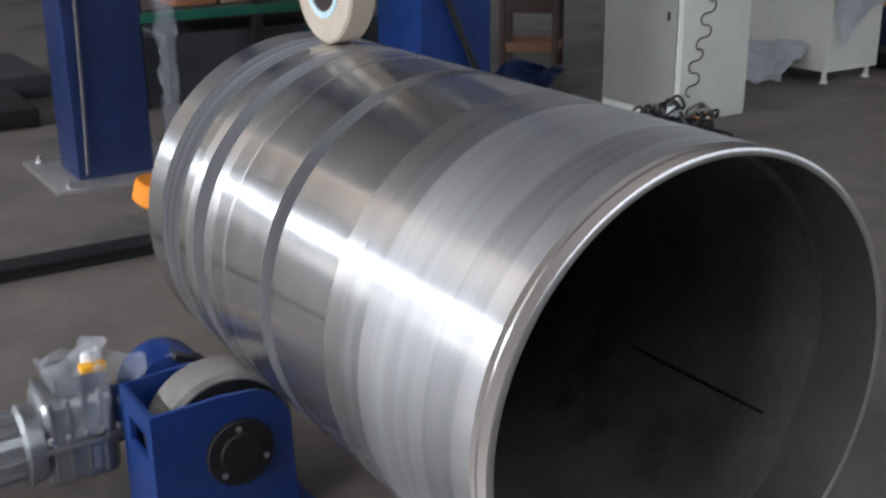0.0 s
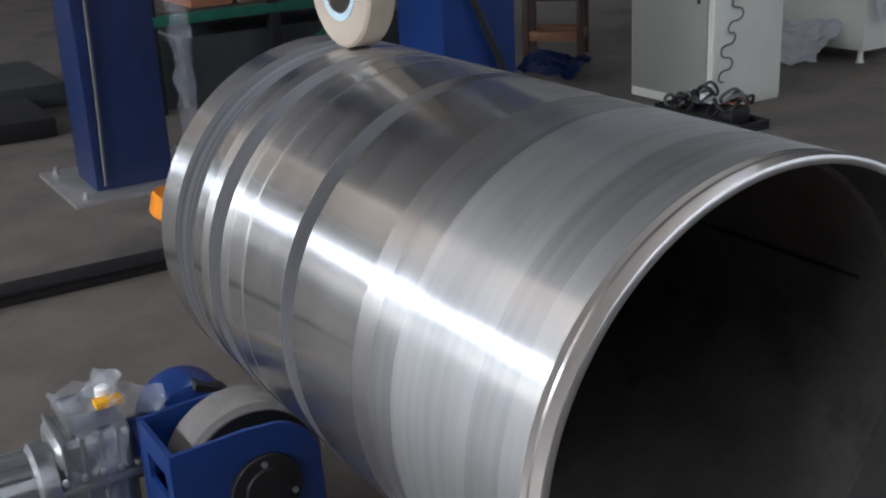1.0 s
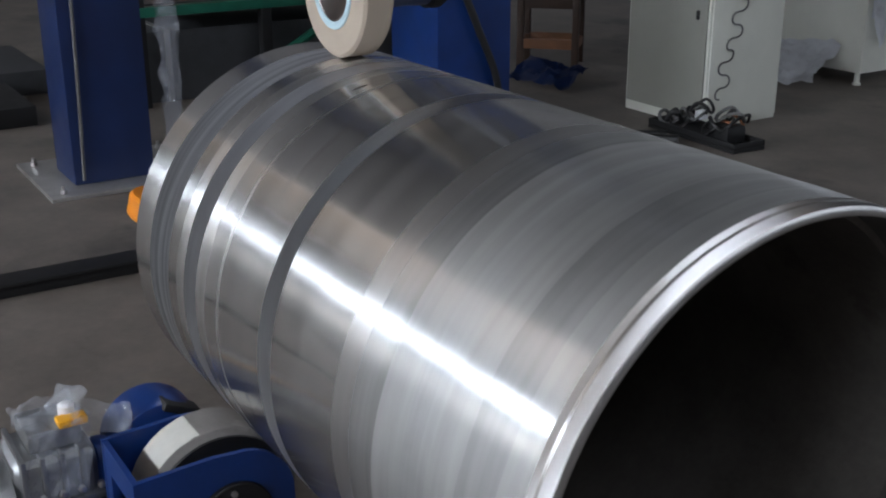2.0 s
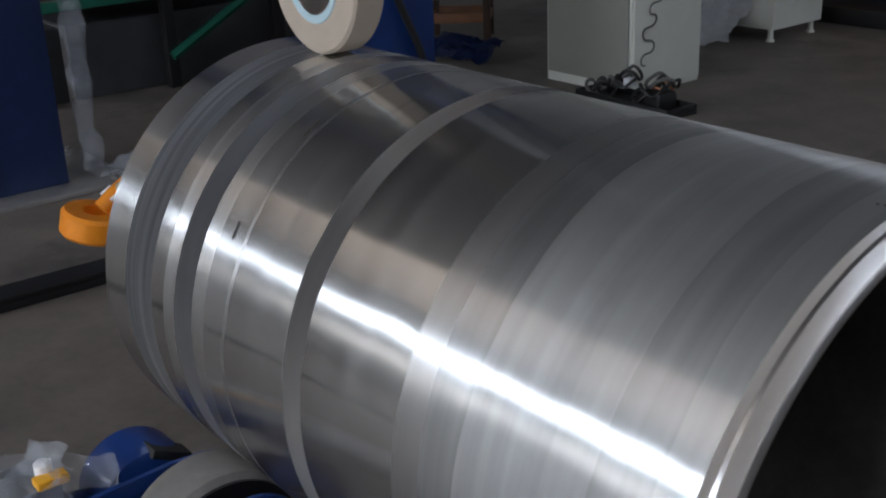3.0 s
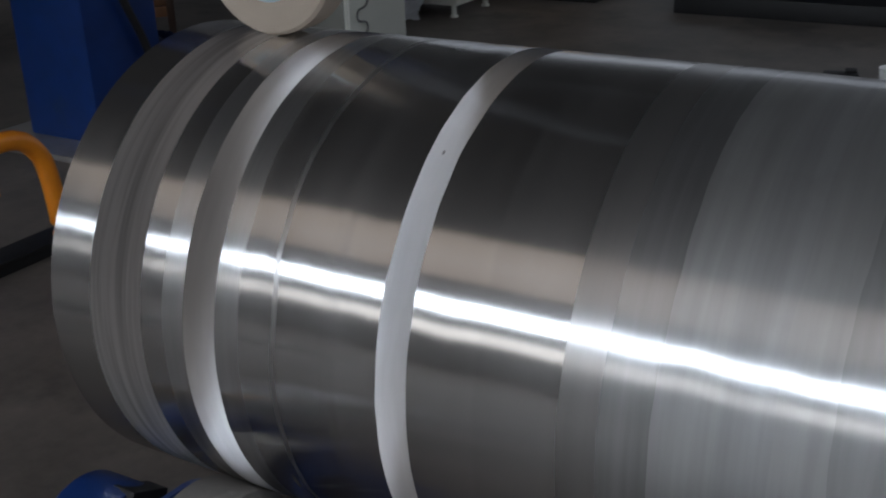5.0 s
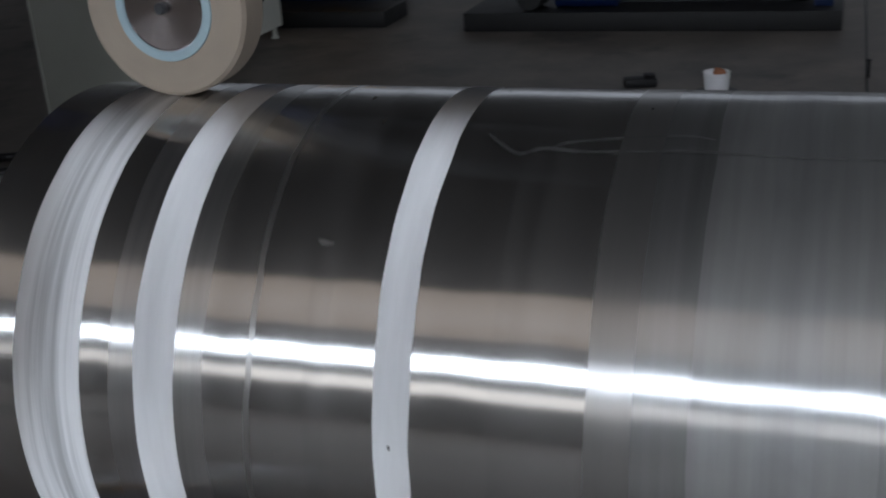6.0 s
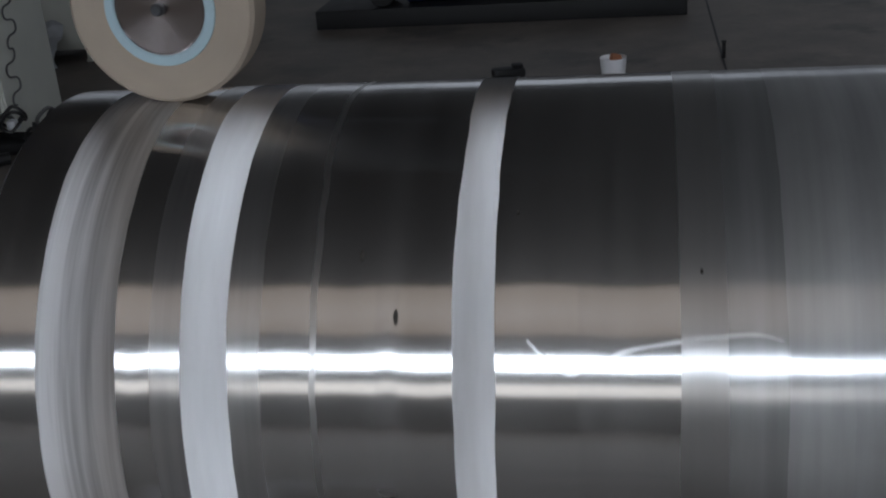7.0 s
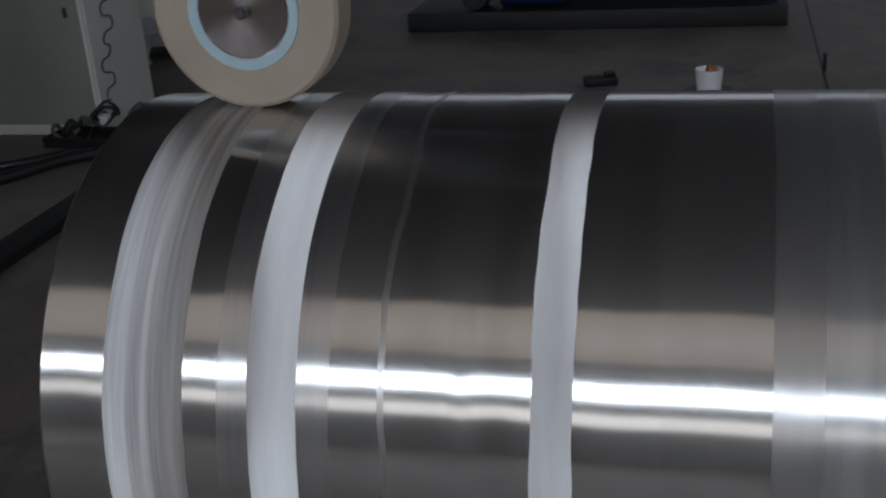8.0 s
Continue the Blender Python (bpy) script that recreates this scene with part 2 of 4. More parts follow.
def box(bm, lo, hi, bevel=0.004, seg=2, turn=None):
    r = bmesh.ops.create_cube(bm, size=1)
    vs = r["verts"]
    c = [(a + b) / 2 for a, b in zip(lo, hi)]
    s = [abs(b - a) for a, b in zip(lo, hi)]
    bmesh.ops.scale(bm, vec=s, verts=vs)
    if turn is not None:
        bmesh.ops.rotate(bm, cent=(0, 0, 0), matrix=turn, verts=vs)
    bmesh.ops.translate(bm, vec=c, verts=vs)
    if bevel:
        es = {e for v in vs for e in v.link_edges}
        bmesh.ops.bevel(bm, geom=list(es), offset=min(bevel, min(s) * 0.45), segments=seg, profile=0.6, affect="EDGES")
    return bm


def lathe(bm, profile, axis="x", at=(0, 0, 0), segs=48, closed=False):
    """Turns (along, radius) points about an axis through at."""
    rings = []
    for a, r in profile:
        ring = []
        for i in range(segs):
            th = 2 * math.pi * i / segs
            c, s = r * math.cos(th), r * math.sin(th)
            p = {"x": (a, c, s), "y": (c, a, s), "z": (c, s, a)}[axis]
            ring.append(bm.verts.new([p[k] + at[k] for k in range(3)]))
        rings.append(ring)
    pairs = list(zip(rings, rings[1:])) + ([(rings[-1], rings[0])] if closed else [])
    for A, B in pairs:
        for i in range(segs):
            j = (i + 1) % segs
            bm.faces.new((A[i], A[j], B[j], B[i]))
    if not closed:
        for ring in (rings[0], rings[-1]):
            if (ring[0].co - ring[segs // 2].co).length > 1e-4:
                bm.faces.new(ring)
    return bm


def tube(bm, pts, r=0.01, segs=10, loop=False):
    pts = [Vector(p) for p in pts]
    n = len(pts)
    rings, up = [], Vector((0, 0, 1))
    for i, p in enumerate(pts):
        a = pts[(i - 1) % n] if (loop or i) else p
        b = pts[(i + 1) % n] if (loop or i < n - 1) else p
        d = (b - a).normalized()
        side = d.cross(up)
        if side.length < 0.05:
            side = d.cross(Vector((1, 0, 0)))
        side.normalize()
        upv = side.cross(d)
        rings.append([bm.verts.new(p + side * r * math.cos(2 * math.pi * k / segs) + upv * r * math.sin(2 * math.pi * k / segs)) for k in range(segs)])
    for i in range(n if loop else n - 1):
        A, B = rings[i], rings[(i + 1) % n]
        for k in range(segs):
            bm.faces.new((A[k], A[(k + 1) % segs], B[(k + 1) % segs], B[k]))
    if not loop:
        bm.faces.new(rings[0])
        bm.faces.new(rings[-1])
    return bm


def smooth_path(keys, steps=8):
    """A Catmull-Rom line through the keys."""
    k = [Vector(p) for p in keys]
    k = [k[0] * 2 - k[1]] + k + [k[-1] * 2 - k[-2]]
    out = []
    for i in range(1, len(k) - 2):
        a, b, c, d = k[i - 1:i + 3]
        for s in range(steps):
            t = s / steps
            out.append(0.5 * (2 * b + (c - a) * t + (2 * a - 5 * b + 4 * c - d) * t * t + (3 * b - a - 3 * c + d) * t ** 3))
    out.append(k[-2])
    return out


def plate(bm, outline, thick, axis="x", at=0.0):
    """A flat plate from a 2D outline, thick along the axis."""
    def place(u, v, w):
        return {"x": (w, u, v), "y": (u, w, v), "z": (u, v, w)}[axis]
    A = [bm.verts.new(place(u, v, at)) for u, v in outline]
    B = [bm.verts.new(place(u, v, at + thick)) for u, v in outline]
    bm.faces.new(A)
    bm.faces.new(B)
    n = len(A)
    for i in range(n):
        bm.faces.new((A[i], A[(i + 1) % n], B[(i + 1) % n], B[i]))
    return bm


def crumple(bm, origin, u, v, nu, nv, amp, freq=6.0, seed=0.0, thick=0.002):
    """A creased sheet spanned by u and v."""
    o, u, v = Vector(origin), Vector(u), Vector(v)
    nrm = u.cross(v).normalized()
    grid = []
    for i in range(nu + 1):
        row = []
        for j in range(nv + 1):
            p = o + u * (i / nu) + v * (j / nv)
            q = p * freq + Vector((seed, seed * 2, seed * 3))
            d = noise.noise(q) * 0.6 + abs(noise.noise(q * 2.3)) * 0.55 - 0.2
            w = noise.noise_vector(q * 0.7) * amp * 0.6
            row.append(bm.verts.new(p + nrm * d * amp + w))
        grid.append(row)
    fs = []
    for i in range(nu):
        for j in range(nv):
            fs.append(bm.faces.new((grid[i][j], grid[i + 1][j], grid[i + 1][j + 1], grid[i][j + 1])))
    bmesh.ops.solidify(bm, geom=fs, thickness=thick)
    return bm


def flat(name, lo, hi, material, label, category="wall", bevel=0):
    ob = part(name, box(bmesh.new(), lo, hi, bevel), material, smooth=0)
    return tagged(ob, label, category, kind="structure")


# ---------- hall ----------
def build_hall():
    h = HALL
    x0, x1, y0, y1, e = h["x0"], h["x1"], h["y0"], h["y1"], h["eave"]
    flat("floor", (x0, y0, -0.2), (x1, y1, 0), M_FLOOR, "worn grey-brown concrete workshop floor", "floor")
    for k, x in enumerate((1.405, 4.9)):
        flat("floor_joint_" + "abcd"[k], (x - 0.006, y0, 0.0005), (x + 0.006, y1, 0.003), M_BLACK, "dark filled joint in the concrete floor", "floor")
    flat("wall_west", (x0 - 0.25, y0, 0), (x0, y1, e), M_WALL, "plain grey hall end wall")
    flat("wall_east", (x1, y0, 0), (x1 + 0.25, y1, e), M_WALL, "plain grey hall end wall")

    def window_wall(name, y, thick, low, high, spans, bays):
        """A wall along x with long window openings; spans: (z0, z1) of the openings."""
        edges = [low]
        for a, b in spans:
            edges += [a, b]
        edges.append(high)
        for k in range(0, len(edges), 2):
            flat(name + "_" + "abcd"[k // 2], (x0, y, edges[k]), (x1, y + thick, edges[k + 1]), M_WALL, "grey clad hall wall with long window bands")
        for k, (a, b) in enumerate(spans):
            bm = bmesh.new()
            for i in range(bays + 1):
                xx = x0 + (x1 - x0) * i / bays
                box(bm, (max(x0, xx - 0.05), y, a), (min(x1, xx + 0.05), y + thick, b), 0)
            tagged(part(name + "_posts_" + "abcd"[k], bm, M_WALL, smooth=0), "grey posts between hall windows", "wall", kind="structure")

    # the long wall that faces the barrel: a bright upper band over a duller low one
    d = -0.42 - y0
    a1, b1 = 0.88 + d * math.tan(radians(18.2)), 0.88 + d * math.tan(radians(23.4))
    a2, b2 = 0.85 + d * math.tan(radians(8.0)), 0.85 + d * math.tan(radians(13.0))
    window_wall("wall_south", y0 - 0.25, 0.25, 0, e, [(a2, b2), (a1, b1)], 12)
    w = part("window_1", box(bmesh.new(), (-7.15, y0 - 0.2, a1), (5.0, y0 - 0.16, b1), 0), M_WINDOW, smooth=0)
    flat("wall_pier", (-4.52, y0 - 0.15, a1), (-3.66, y0 + 0.02, b1), M_WALL, "broad grey pier between two bright windows")
    tagged(w, "long bright daylight window band of the hall", "window", kind="structure")
    w = part("window_5", box(bmesh.new(), (x0, y0 - 0.2, a1), (-7.15, y0 - 0.16, b1), 0), M_WINDIM, smooth=0)
    tagged(w, "long shaded window band of the hall", "window", kind="structure")
    w = part("window_2", box(bmesh.new(), (-7.3, y0 - 0.2, a2), (5.0, y0 - 0.16, b2), 0), M_WINLOW, smooth=0)
    tagged(w, "long dusty low window band of the hall", "window", kind="structure")
    flat("wall_infill_west", (x0, y0 - 0.2, a2), (-7.3, y0 - 0.16, b2), M_WALL, "boarded stretch of the hall window band")
    for k, (a, b) in enumerate(((a1, b1), (a2, b2))):
        flat("wall_infill_" + "ab"[k], (5.0, y0 - 0.2, a), (x1, y0 - 0.16, b), M_WALL, "boarded stretch of the hall window band")
    window_wall("wall_north", y1, 0.25, 0, e, [(2.2, 4.6)], 8)
    w = part("window_3", box(bmesh.new(), (-9.0, y1 + 0.16, 2.2), (x1, y1 + 0.2, 4.6), 0), M_WINFAR, smooth=0)
    tagged(w, "daylight window band on the far hall wall", "window", kind="structure")
    w = part("window_blank", box(bmesh.new(), (x0, y1 + 0.1, 2.2), (-9.0, y1 + 0.14, 4.6), 0), M_WALL, smooth=0)
    tagged(w, "boarded stretch of the far hall window band", "wall", kind="structure")
    # roof: sheet with a band of yellowed roof lights along the barrel's side
    ya = -0.4 - (e - 0.95) / math.tan(radians(31))
    yb = -0.4 - (e - 0.95) / math.tan(radians(51))
    flat("ceiling", (-9.5, yb, e), (5.0, y1, e + 0.2), M_ROOF, "dark sheet roof of the hall", "ceiling")
    flat("ceiling_west", (x0, yb, e), (-20.0, y1, e + 0.2), M_ROOF, "dark sheet roof of the hall", "ceiling")
    # added glowing panel, out of view: lifts the barrel's dark western reflections
    w = part("roof_fill_west", box(bmesh.new(), (-20.0, yb, e + 0.05), (-9.5, y1, e + 0.1), 0), M_WESTFILL, smooth=0)
    tagged(w, "unseen dim glowing roof panel added to lighten the barrel", "window", kind="structure")
    flat("ceiling_east", (9.0, yb, e), (x1, y1, e + 0.2), M_ROOF, "dark sheet roof of the hall", "ceiling")
    # fill light with no known source: brightens east-facing sides and the satin steel
    w = part("roof_fill_east", box(bmesh.new(), (5.0, yb, e + 0.05), (9.0, y1, e + 0.1), 0), M_EASTFILL, smooth=0)
    tagged(w, "unseen wide glowing roof panel added as fill from the east", "window", kind="structure")
    flat("ceiling_edge", (x0, y0 - 0.25, e), (x1, ya, e + 0.2), M_ROOF, "dark sheet roof of the hall", "ceiling")
    w = part("window_4", box(bmesh.new(), (-9.0, ya, e + 0.05), (6.0, yb, e + 0.1), 0), M_SKYLIGHT, smooth=0)
    tagged(w, "yellowed translucent roof light band", "window", kind="structure")
    flat("ceiling_west_strip", (x0, ya, e), (-9.0, yb, e + 0.2), M_ROOF, "dark sheet roof of the hall", "ceiling")
    flat("ceiling_east_strip", (6.0, ya, e), (x1, yb, e + 0.2), M_ROOF, "dark sheet roof of the hall", "ceiling")


# ---------- the barrel ----------
def build_barrel():
    top = thing("steel_barrel", "large turned steel cylinder with ground bands, lying on rollers", "cylinder", pose(0, 0, AXIS))
    SEG = 180

    def edge(x, i, seed, amp):
        if amp == 0:
            return x
        th = 2 * math.pi * i / SEG
        return x + amp * noise.noise((2.2 * math.cos(th) + seed, 2.2 * math.sin(th), seed)) + 0.35 * amp * noise.noise((9 * math.cos(th), 9 * math.sin(th) + seed, 1.0))

    # (name, material, start, wobble of the start edge, label)
    zones = [
        ("polished_zone", M_POLISH, 0.006, 0, "mirror-polished steel"),
        ("ground_band", M_GROUND2, 0.103, 0.003, "cross-ground matt band with fine stripes"),
        ("polished_zone", M_POLISH, 0.222, 0.003, "mirror-polished steel"),
        ("polished_zone", M_HAZE, 0.272, 0.002, "hazy polished steel"),
        ("ground_band", M_GROUND, 0.316, 0.003, "cross-ground matt band"),
        ("polished_zone", M_HAZE, 0.385, 0.003, "hazy polished steel"),
        ("polished_zone", M_FINE, 0.432, 0.004, "hazy polished steel"),
        ("score_line", M_SEMI, 0.499, 0.012, "narrow dull score line"),
        ("polished_zone", M_POLISH, 0.508, 0.012, "mirror-polished steel"),
        ("polished_zone", M_FINE, 0.592, 0.004, "hazy polished steel"),
        ("polished_zone", M_POLISH, 0.624, 0.003, "mirror-polished steel"),
        ("ground_band", M_GROUND, 0.6975, 0.0035, "cross-ground matt band"),
        ("polished_zone", M_POLISH, 0.7515, 0.0035, "mirror-polished steel"),
        ("polished_zone", M_FINE, 0.862, 0.002, "hazy polished steel"),
        ("turned_zone", M_SEMI, 0.992, 0.002, "half-polished turned steel"),
        ("turned_zone", M_FAIR, 1.051, 0.002, "satin turned steel"),
        ("turned_zone", M_SATIN, 1.125, 0.004, "satin turned steel"),
        ("turned_zone", M_DULL, 1.205, 0.006, "dull turned steel with oxide patches"),
        ("turned_zone", M_SATIN, 1.275, 0.006, "satin turned steel"),
        ("turned_zone", M_HALF, 1.345, 0.006, "half-bright turned steel"),
        ("turned_zone", M_SATIN, 1.43, 0.004, "satin turned steel"),
        ("ground_band", M_GROUND, 1.482, 0.001, "cross-ground matt end band"),
        ("score_line", M_SEMI, 1.496, 0.0005, "narrow dull groove"),
        ("ground_band", M_GROUND, 1.502, 0.0005, "cross-ground matt end band"),
        (None, None, 1.526, 0, ""),
    ]
    for k in range(len(zones) - 1):
        name, mat, x, amp, label = zones[k]
        x2, amp2 = zones[k + 1][2], zones[k + 1][3]
        seed = [3.1 * (q - 1 if zones[q - 1][0] == "score_line" else q) for q in (k, k + 1)]
        bm = bmesh.new()
        n = max(6, int((x2 - x) / 0.015))
        rows = []
        for a in range(n + 1):
            row = []
            for i in range(SEG):
                xa, xb = edge(x, i, seed[0], amp), edge(x2, i, seed[1], amp2)
                th = 2 * math.pi * i / SEG
                rr = RAD + (math.sin(math.pi * a / n) ** 2 * (0.0005 * math.cos(5 * th + k * 2.4) + 0.00015 * math.cos(11 * th + k * 1.3)) if x2 - x > 0.03 and name != "ground_band" else 0)
                row.append(bm.verts.new((xa + (xb - xa) * a / n, rr * math.cos(th), rr * math.sin(th))))
            rows.append(row)
        for A, B in zip(rows, rows[1:]):
            for i in range(SEG):
                j = (i + 1) % SEG
                bm.faces.new((A[i], A[j], B[j], B[i]))
        ob = part(name, bm, mat, top, label, smooth=60)
        ob.data.flip_normals() if ob.data.polygons[0].normal.dot(ob.data.polygons[0].center * Vector((0, 1, 1))) < 0 else None
    T = 0.014
    part("rim", lathe(bmesh.new(), [(1.526, RAD), (1.53, RAD - 0.004), (1.53, RAD - T + 0.003), (1.527, RAD - T)], segs=SEG), M_RIM, top, "bright turned end face", 60)
    cut_caps(bpy.data.objects["rim"])
    part("far_rim", lathe(bmesh.new(), [(0.006, RAD), (0.0, RAD - 0.006), (0.0, 0.2), (0.02, 0.2), (0.02, 0.0005)], segs=SEG), M_RIM, top, "dull turned end plate", 60)
    lip = part("inner_lip", lathe(bmesh.new(), [(1.527, RAD - T), (1.40, RAD - T - 0.001)], segs=96), M_INLIP, top, "darker turned inner lip", 60)
    inn = part("inner_wall", lathe(bmesh.new(), [(1.40, RAD - T - 0.001), (1.398, RAD - T - 0.012), (0.03, RAD - T - 0.012), (0.03, 0.0005)], segs=96), M_INNER, top, "dark blotched inner wall", 60)
    for o in (lip, inn):
        cut_caps(o)
    # weld seam inside
    bm = bmesh.new()
    r = RAD - T - 0.014
    th = radians(-28)
    tube(bm, [(x, r * math.cos(th), r * math.sin(th)) for x in (0.93, 1.05, 1.2, 1.33)], 0.004, 8)
    part("weld_seam", bm, M_BLACK, top, "dark inner weld seam")

    # marks lying on the skin: each is a patch of the surface 0.4 mm proud
    def skin(x, ang):
        a = radians(ang)
        return Vector((x, -(RAD + 0.0006) * math.cos(a), (RAD + 0.0006) * math.sin(a)))

    def streak(bm, keys):
        """keys: (x, angle, half width in degrees)"""
        path = smooth_path([(x, a, w) for x, a, w in keys], 7)
        prev = None
        for x, a, w in path:
            w = max(0.08, 0.5 * w * (0.75 + 0.5 * noise.noise((x * 60, a, 0))))
            cur = [bm.verts.new(skin(x, a + s * w)) for s in (-1, -0.33, 0.33, 1)]
            if prev:
                for q in range(3):
                    bm.faces.new((prev[q], cur[q], cur[q + 1], prev[q + 1]))
            prev = cur
        return bm

    A0 = SPIN * 6.5
    bm = streak(bmesh.new(), [(0.795, 50.5 + A0, .5), (0.815, 48 + A0, 1.3), (0.85, 45 + A0, 1.1), (0.885, 46.6 + A0, 1.3), (0.95, 46 + A0, .9), (1.05, 46.8 + A0, 1.0), (1.12, 46.9 + A0, .8), (1.235, 46.2 + A0, .6), (1.36, 46.4 + A0, .4)])
    part("smear_mark", bm, M_SMEAR, top, "pale dried coolant streak")
    bm = streak(bmesh.new(), [(0.895, 47.2 + A0, .4), (0.93, 49 + A0, .8), (1.026, 51 + A0, .9), (1.085, 51.6 + A0, .7), (1.12, 50.6 + A0, .3)])
    part("smear_mark", bm, M_SMEAR, top, "pale dried coolant streak")
    bm = streak(bmesh.new(), [(0.588, 45.5 + SPIN * 6, .5), (0.598, 45 + SPIN * 6, 1.6), (0.612, 45 + SPIN * 6, .6)])
    part("smear_mark", bm, M_SMEAR, top, "small pale coolant spot")
    for x, a, t, wx, wa in [(0.485, 38.3, 3.5, 0.004, 2.6), (0.470, 10.0, 3.5, 0.003, 2.5), (0.62, 32.3, 7.0, 0.0035, 1.3), (0.57, 21.2, 7.5, 0.003, 1.0), (1.02, 18.0, 7.5, 0.002, 0.5), (0.78, 29.0, 7.5, 0.002, 0.5), (1.463, 39.0, 4.0, 0.0035, 0.35), (1.453, 38.7, 4.0, 0.0025, 0.3), (1.479, 39.6, 4.0, 0.003, 0.3), (0.722, 18.1, 5.8, 0.002, 0.5)]:
        b = a + SPIN * t
        bm = bmesh.new()
        ring = [bm.verts.new(skin(x + wx * math.cos(q) * (0.8 + 0.4 * random.random()), b + wa * math.sin(q) * (0.8 + 0.4 * random.random()))) for q in [2 * math.pi * i / 10 for i in range(10)]]
        bm.faces.new(ring)
        part("scale_spot", bm, M_STAIN, top, "small dark scale spot")
    return top


def cut_caps(ob):
    """Takes the end caps (faces of many corners) off a lathe mesh."""
    bm = bmesh.new()
    bm.from_mesh(ob.data)
    bmesh.ops.delete(bm, geom=[f for f in bm.faces if len(f.verts) > 4], context="FACES_ONLY")
    bm.to_mesh(ob.data)
    bm.free()


# ---------- polishing machine ----------
WHEEL = (0.213, 0.0, 1.288)


def build_machine():
    top = thing("polishing_machine", "blue polishing machine with column, spindle and abrasive wheel", "machine")
    wx, wy, wz = WHEEL
    part("column", box(bmesh.new(), (-3.0, 1.9, 0.03), (-2.52, 2.354, 3.4), 0.012), M_BLUE, top, "blue enamelled box column")
    part("tie_beam", box(bmesh.new(), (-2.98, 0.523, 1.05), (-2.74, 1.898, 1.36), 0.01), M_BLUE, top, "blue tie beam between the columns")
    part("base_plate", box(bmesh.new(), (-3.2, 1.7, 0.0), (-2.35, 2.55, 0.03), 0.006), M_PLATE, top)
    part("cross_arm", box(bmesh.new(), (-2.6, 2.0, 3.2), (0.30, 2.2, 3.4), 0.012), M_DARKBOX, top)
    part("cross_arm", box(bmesh.new(), (0.12, 0.22, 3.2), (0.30, 1.998, 3.4), 0.012), M_DARKBOX, top)
    part("slide", box(bmesh.new(), (0.14, 0.225, 1.45), (0.29, 0.30, 3.199), 0.008), M_DARKBOX, top)
    bm = bmesh.new()
    lathe(bm, [(0.05, 0.03), (0.05, 0.052), (0.19, 0.054), (0.195, 0.05)], "y", (wx, 0, wz), 40)
    sp = part("spindle_housing", bm, M_NAVY, top, "glossy blue spindle housing")
    bm = bmesh.new()
    lathe(bm, [(0.195, 0.035), (0.195, 0.062), (0.222, 0.062), (0.226, 0.056), (0.232, 0.056), (0.234, 0.03)], "y", (wx, 0, wz), 40)
    part("bearing_flange", bm, M_BLACK, top, "black bearing flange")
    part("motor_bracket", box(bmesh.new(), (0.15, 0.232, 1.34), (0.28, 0.29, 1.449), 0.008), M_NAVY, top)
    # pilot lamp and cable on the column
    part("pilot_lamp", lathe(bmesh.new(), [(0, 0.02), (0.02, 0.02), (0.028, 0.012), (0.03, 0.001)], "x", (-2.518, 2.018, 0.882), 20), M_LAMP, top, "lit red pilot lamp")
    pts = smooth_path([(-2.50, 1.99, 1.5), (-2.485, 2.02, 0.95), (-2.47, 2.10, 0.70), (-2.48, 2.22, 0.45), (-2.49, 2.30, 0.2), (-2.45, 2.42, 0.045)])
    part("power_cable", tube(bmesh.new(), pts, 0.02), M_CABLE, top, "thick black cable")
    # the wheel
    wheel = new("abrasive_wheel")
    wheel.parent = top
    wheel.location = WHEEL
    wheel["label"] = "round cream abrasive wheel on a steel flange"
    R = 0.150
    bm = lathe(bmesh.new(), [(-0.036, 0.090), (-0.0365, 0.120), (-0.035, R - 0.006), (-0.029, R), (0.0, R + 0.0006), (0.029, R), (0.035, R - 0.006), (0.036, 0.090)], "y", (0, 0, 0), 72)
    ring = part("abrasive_ring", bm, M_CREAM, wheel, "cream felt abrasive ring")
    cut_caps(ring)
    bm = lathe(bmesh.new(), [(-0.034, 0.0905), (-0.0385, 0.089), (-0.039, 0.076), (-0.036, 0.0725), (-0.02, 0.072)], "y", (0, 0, 0), 64)
    cut_caps(part("core_ring", bm, M_PALEBLUE, wheel, "pale blue core ring"))
    bm = lathe(bmesh.new(), [(-0.037, 0.0730), (-0.038, 0.0705), (-0.035, 0.068), (-0.022, 0.052), (-0.008, 0.028), (-0.006, 0.020), (-0.006, 0.0005)], "y", (0, 0, 0), 64)
    part("flange", bm, M_SPUN, wheel, "dished turned steel flange")
    bm = lathe(bmesh.new(), [(-0.006, 0.024), (-0.026, 0.024), (-0.03, 0.019), (-0.031, 0.0005)], "y", (0, 0, 0), 6)
    part("nut", bm, M_PLATE, wheel, "dull steel hexagon nut", 20)
    bm = lathe(bmesh.new(), [(-0.03, 0.010), (-0.048, 0.010), (-0.051, 0.007), (-0.051, 0.0005)], "y", (0, 0, 0), 16)
    part("shaft_end", bm, M_DARKBOX, wheel)
    bm = lathe(bmesh.new(), [(0.034, 0.0925), (0.036, 0.05), (0.06, 0.03), (0.06, 0.0005)], "y", (0, 0, 0), 48)
    part("back_flange", bm, M_DARKBOX, wheel)
    return wheel


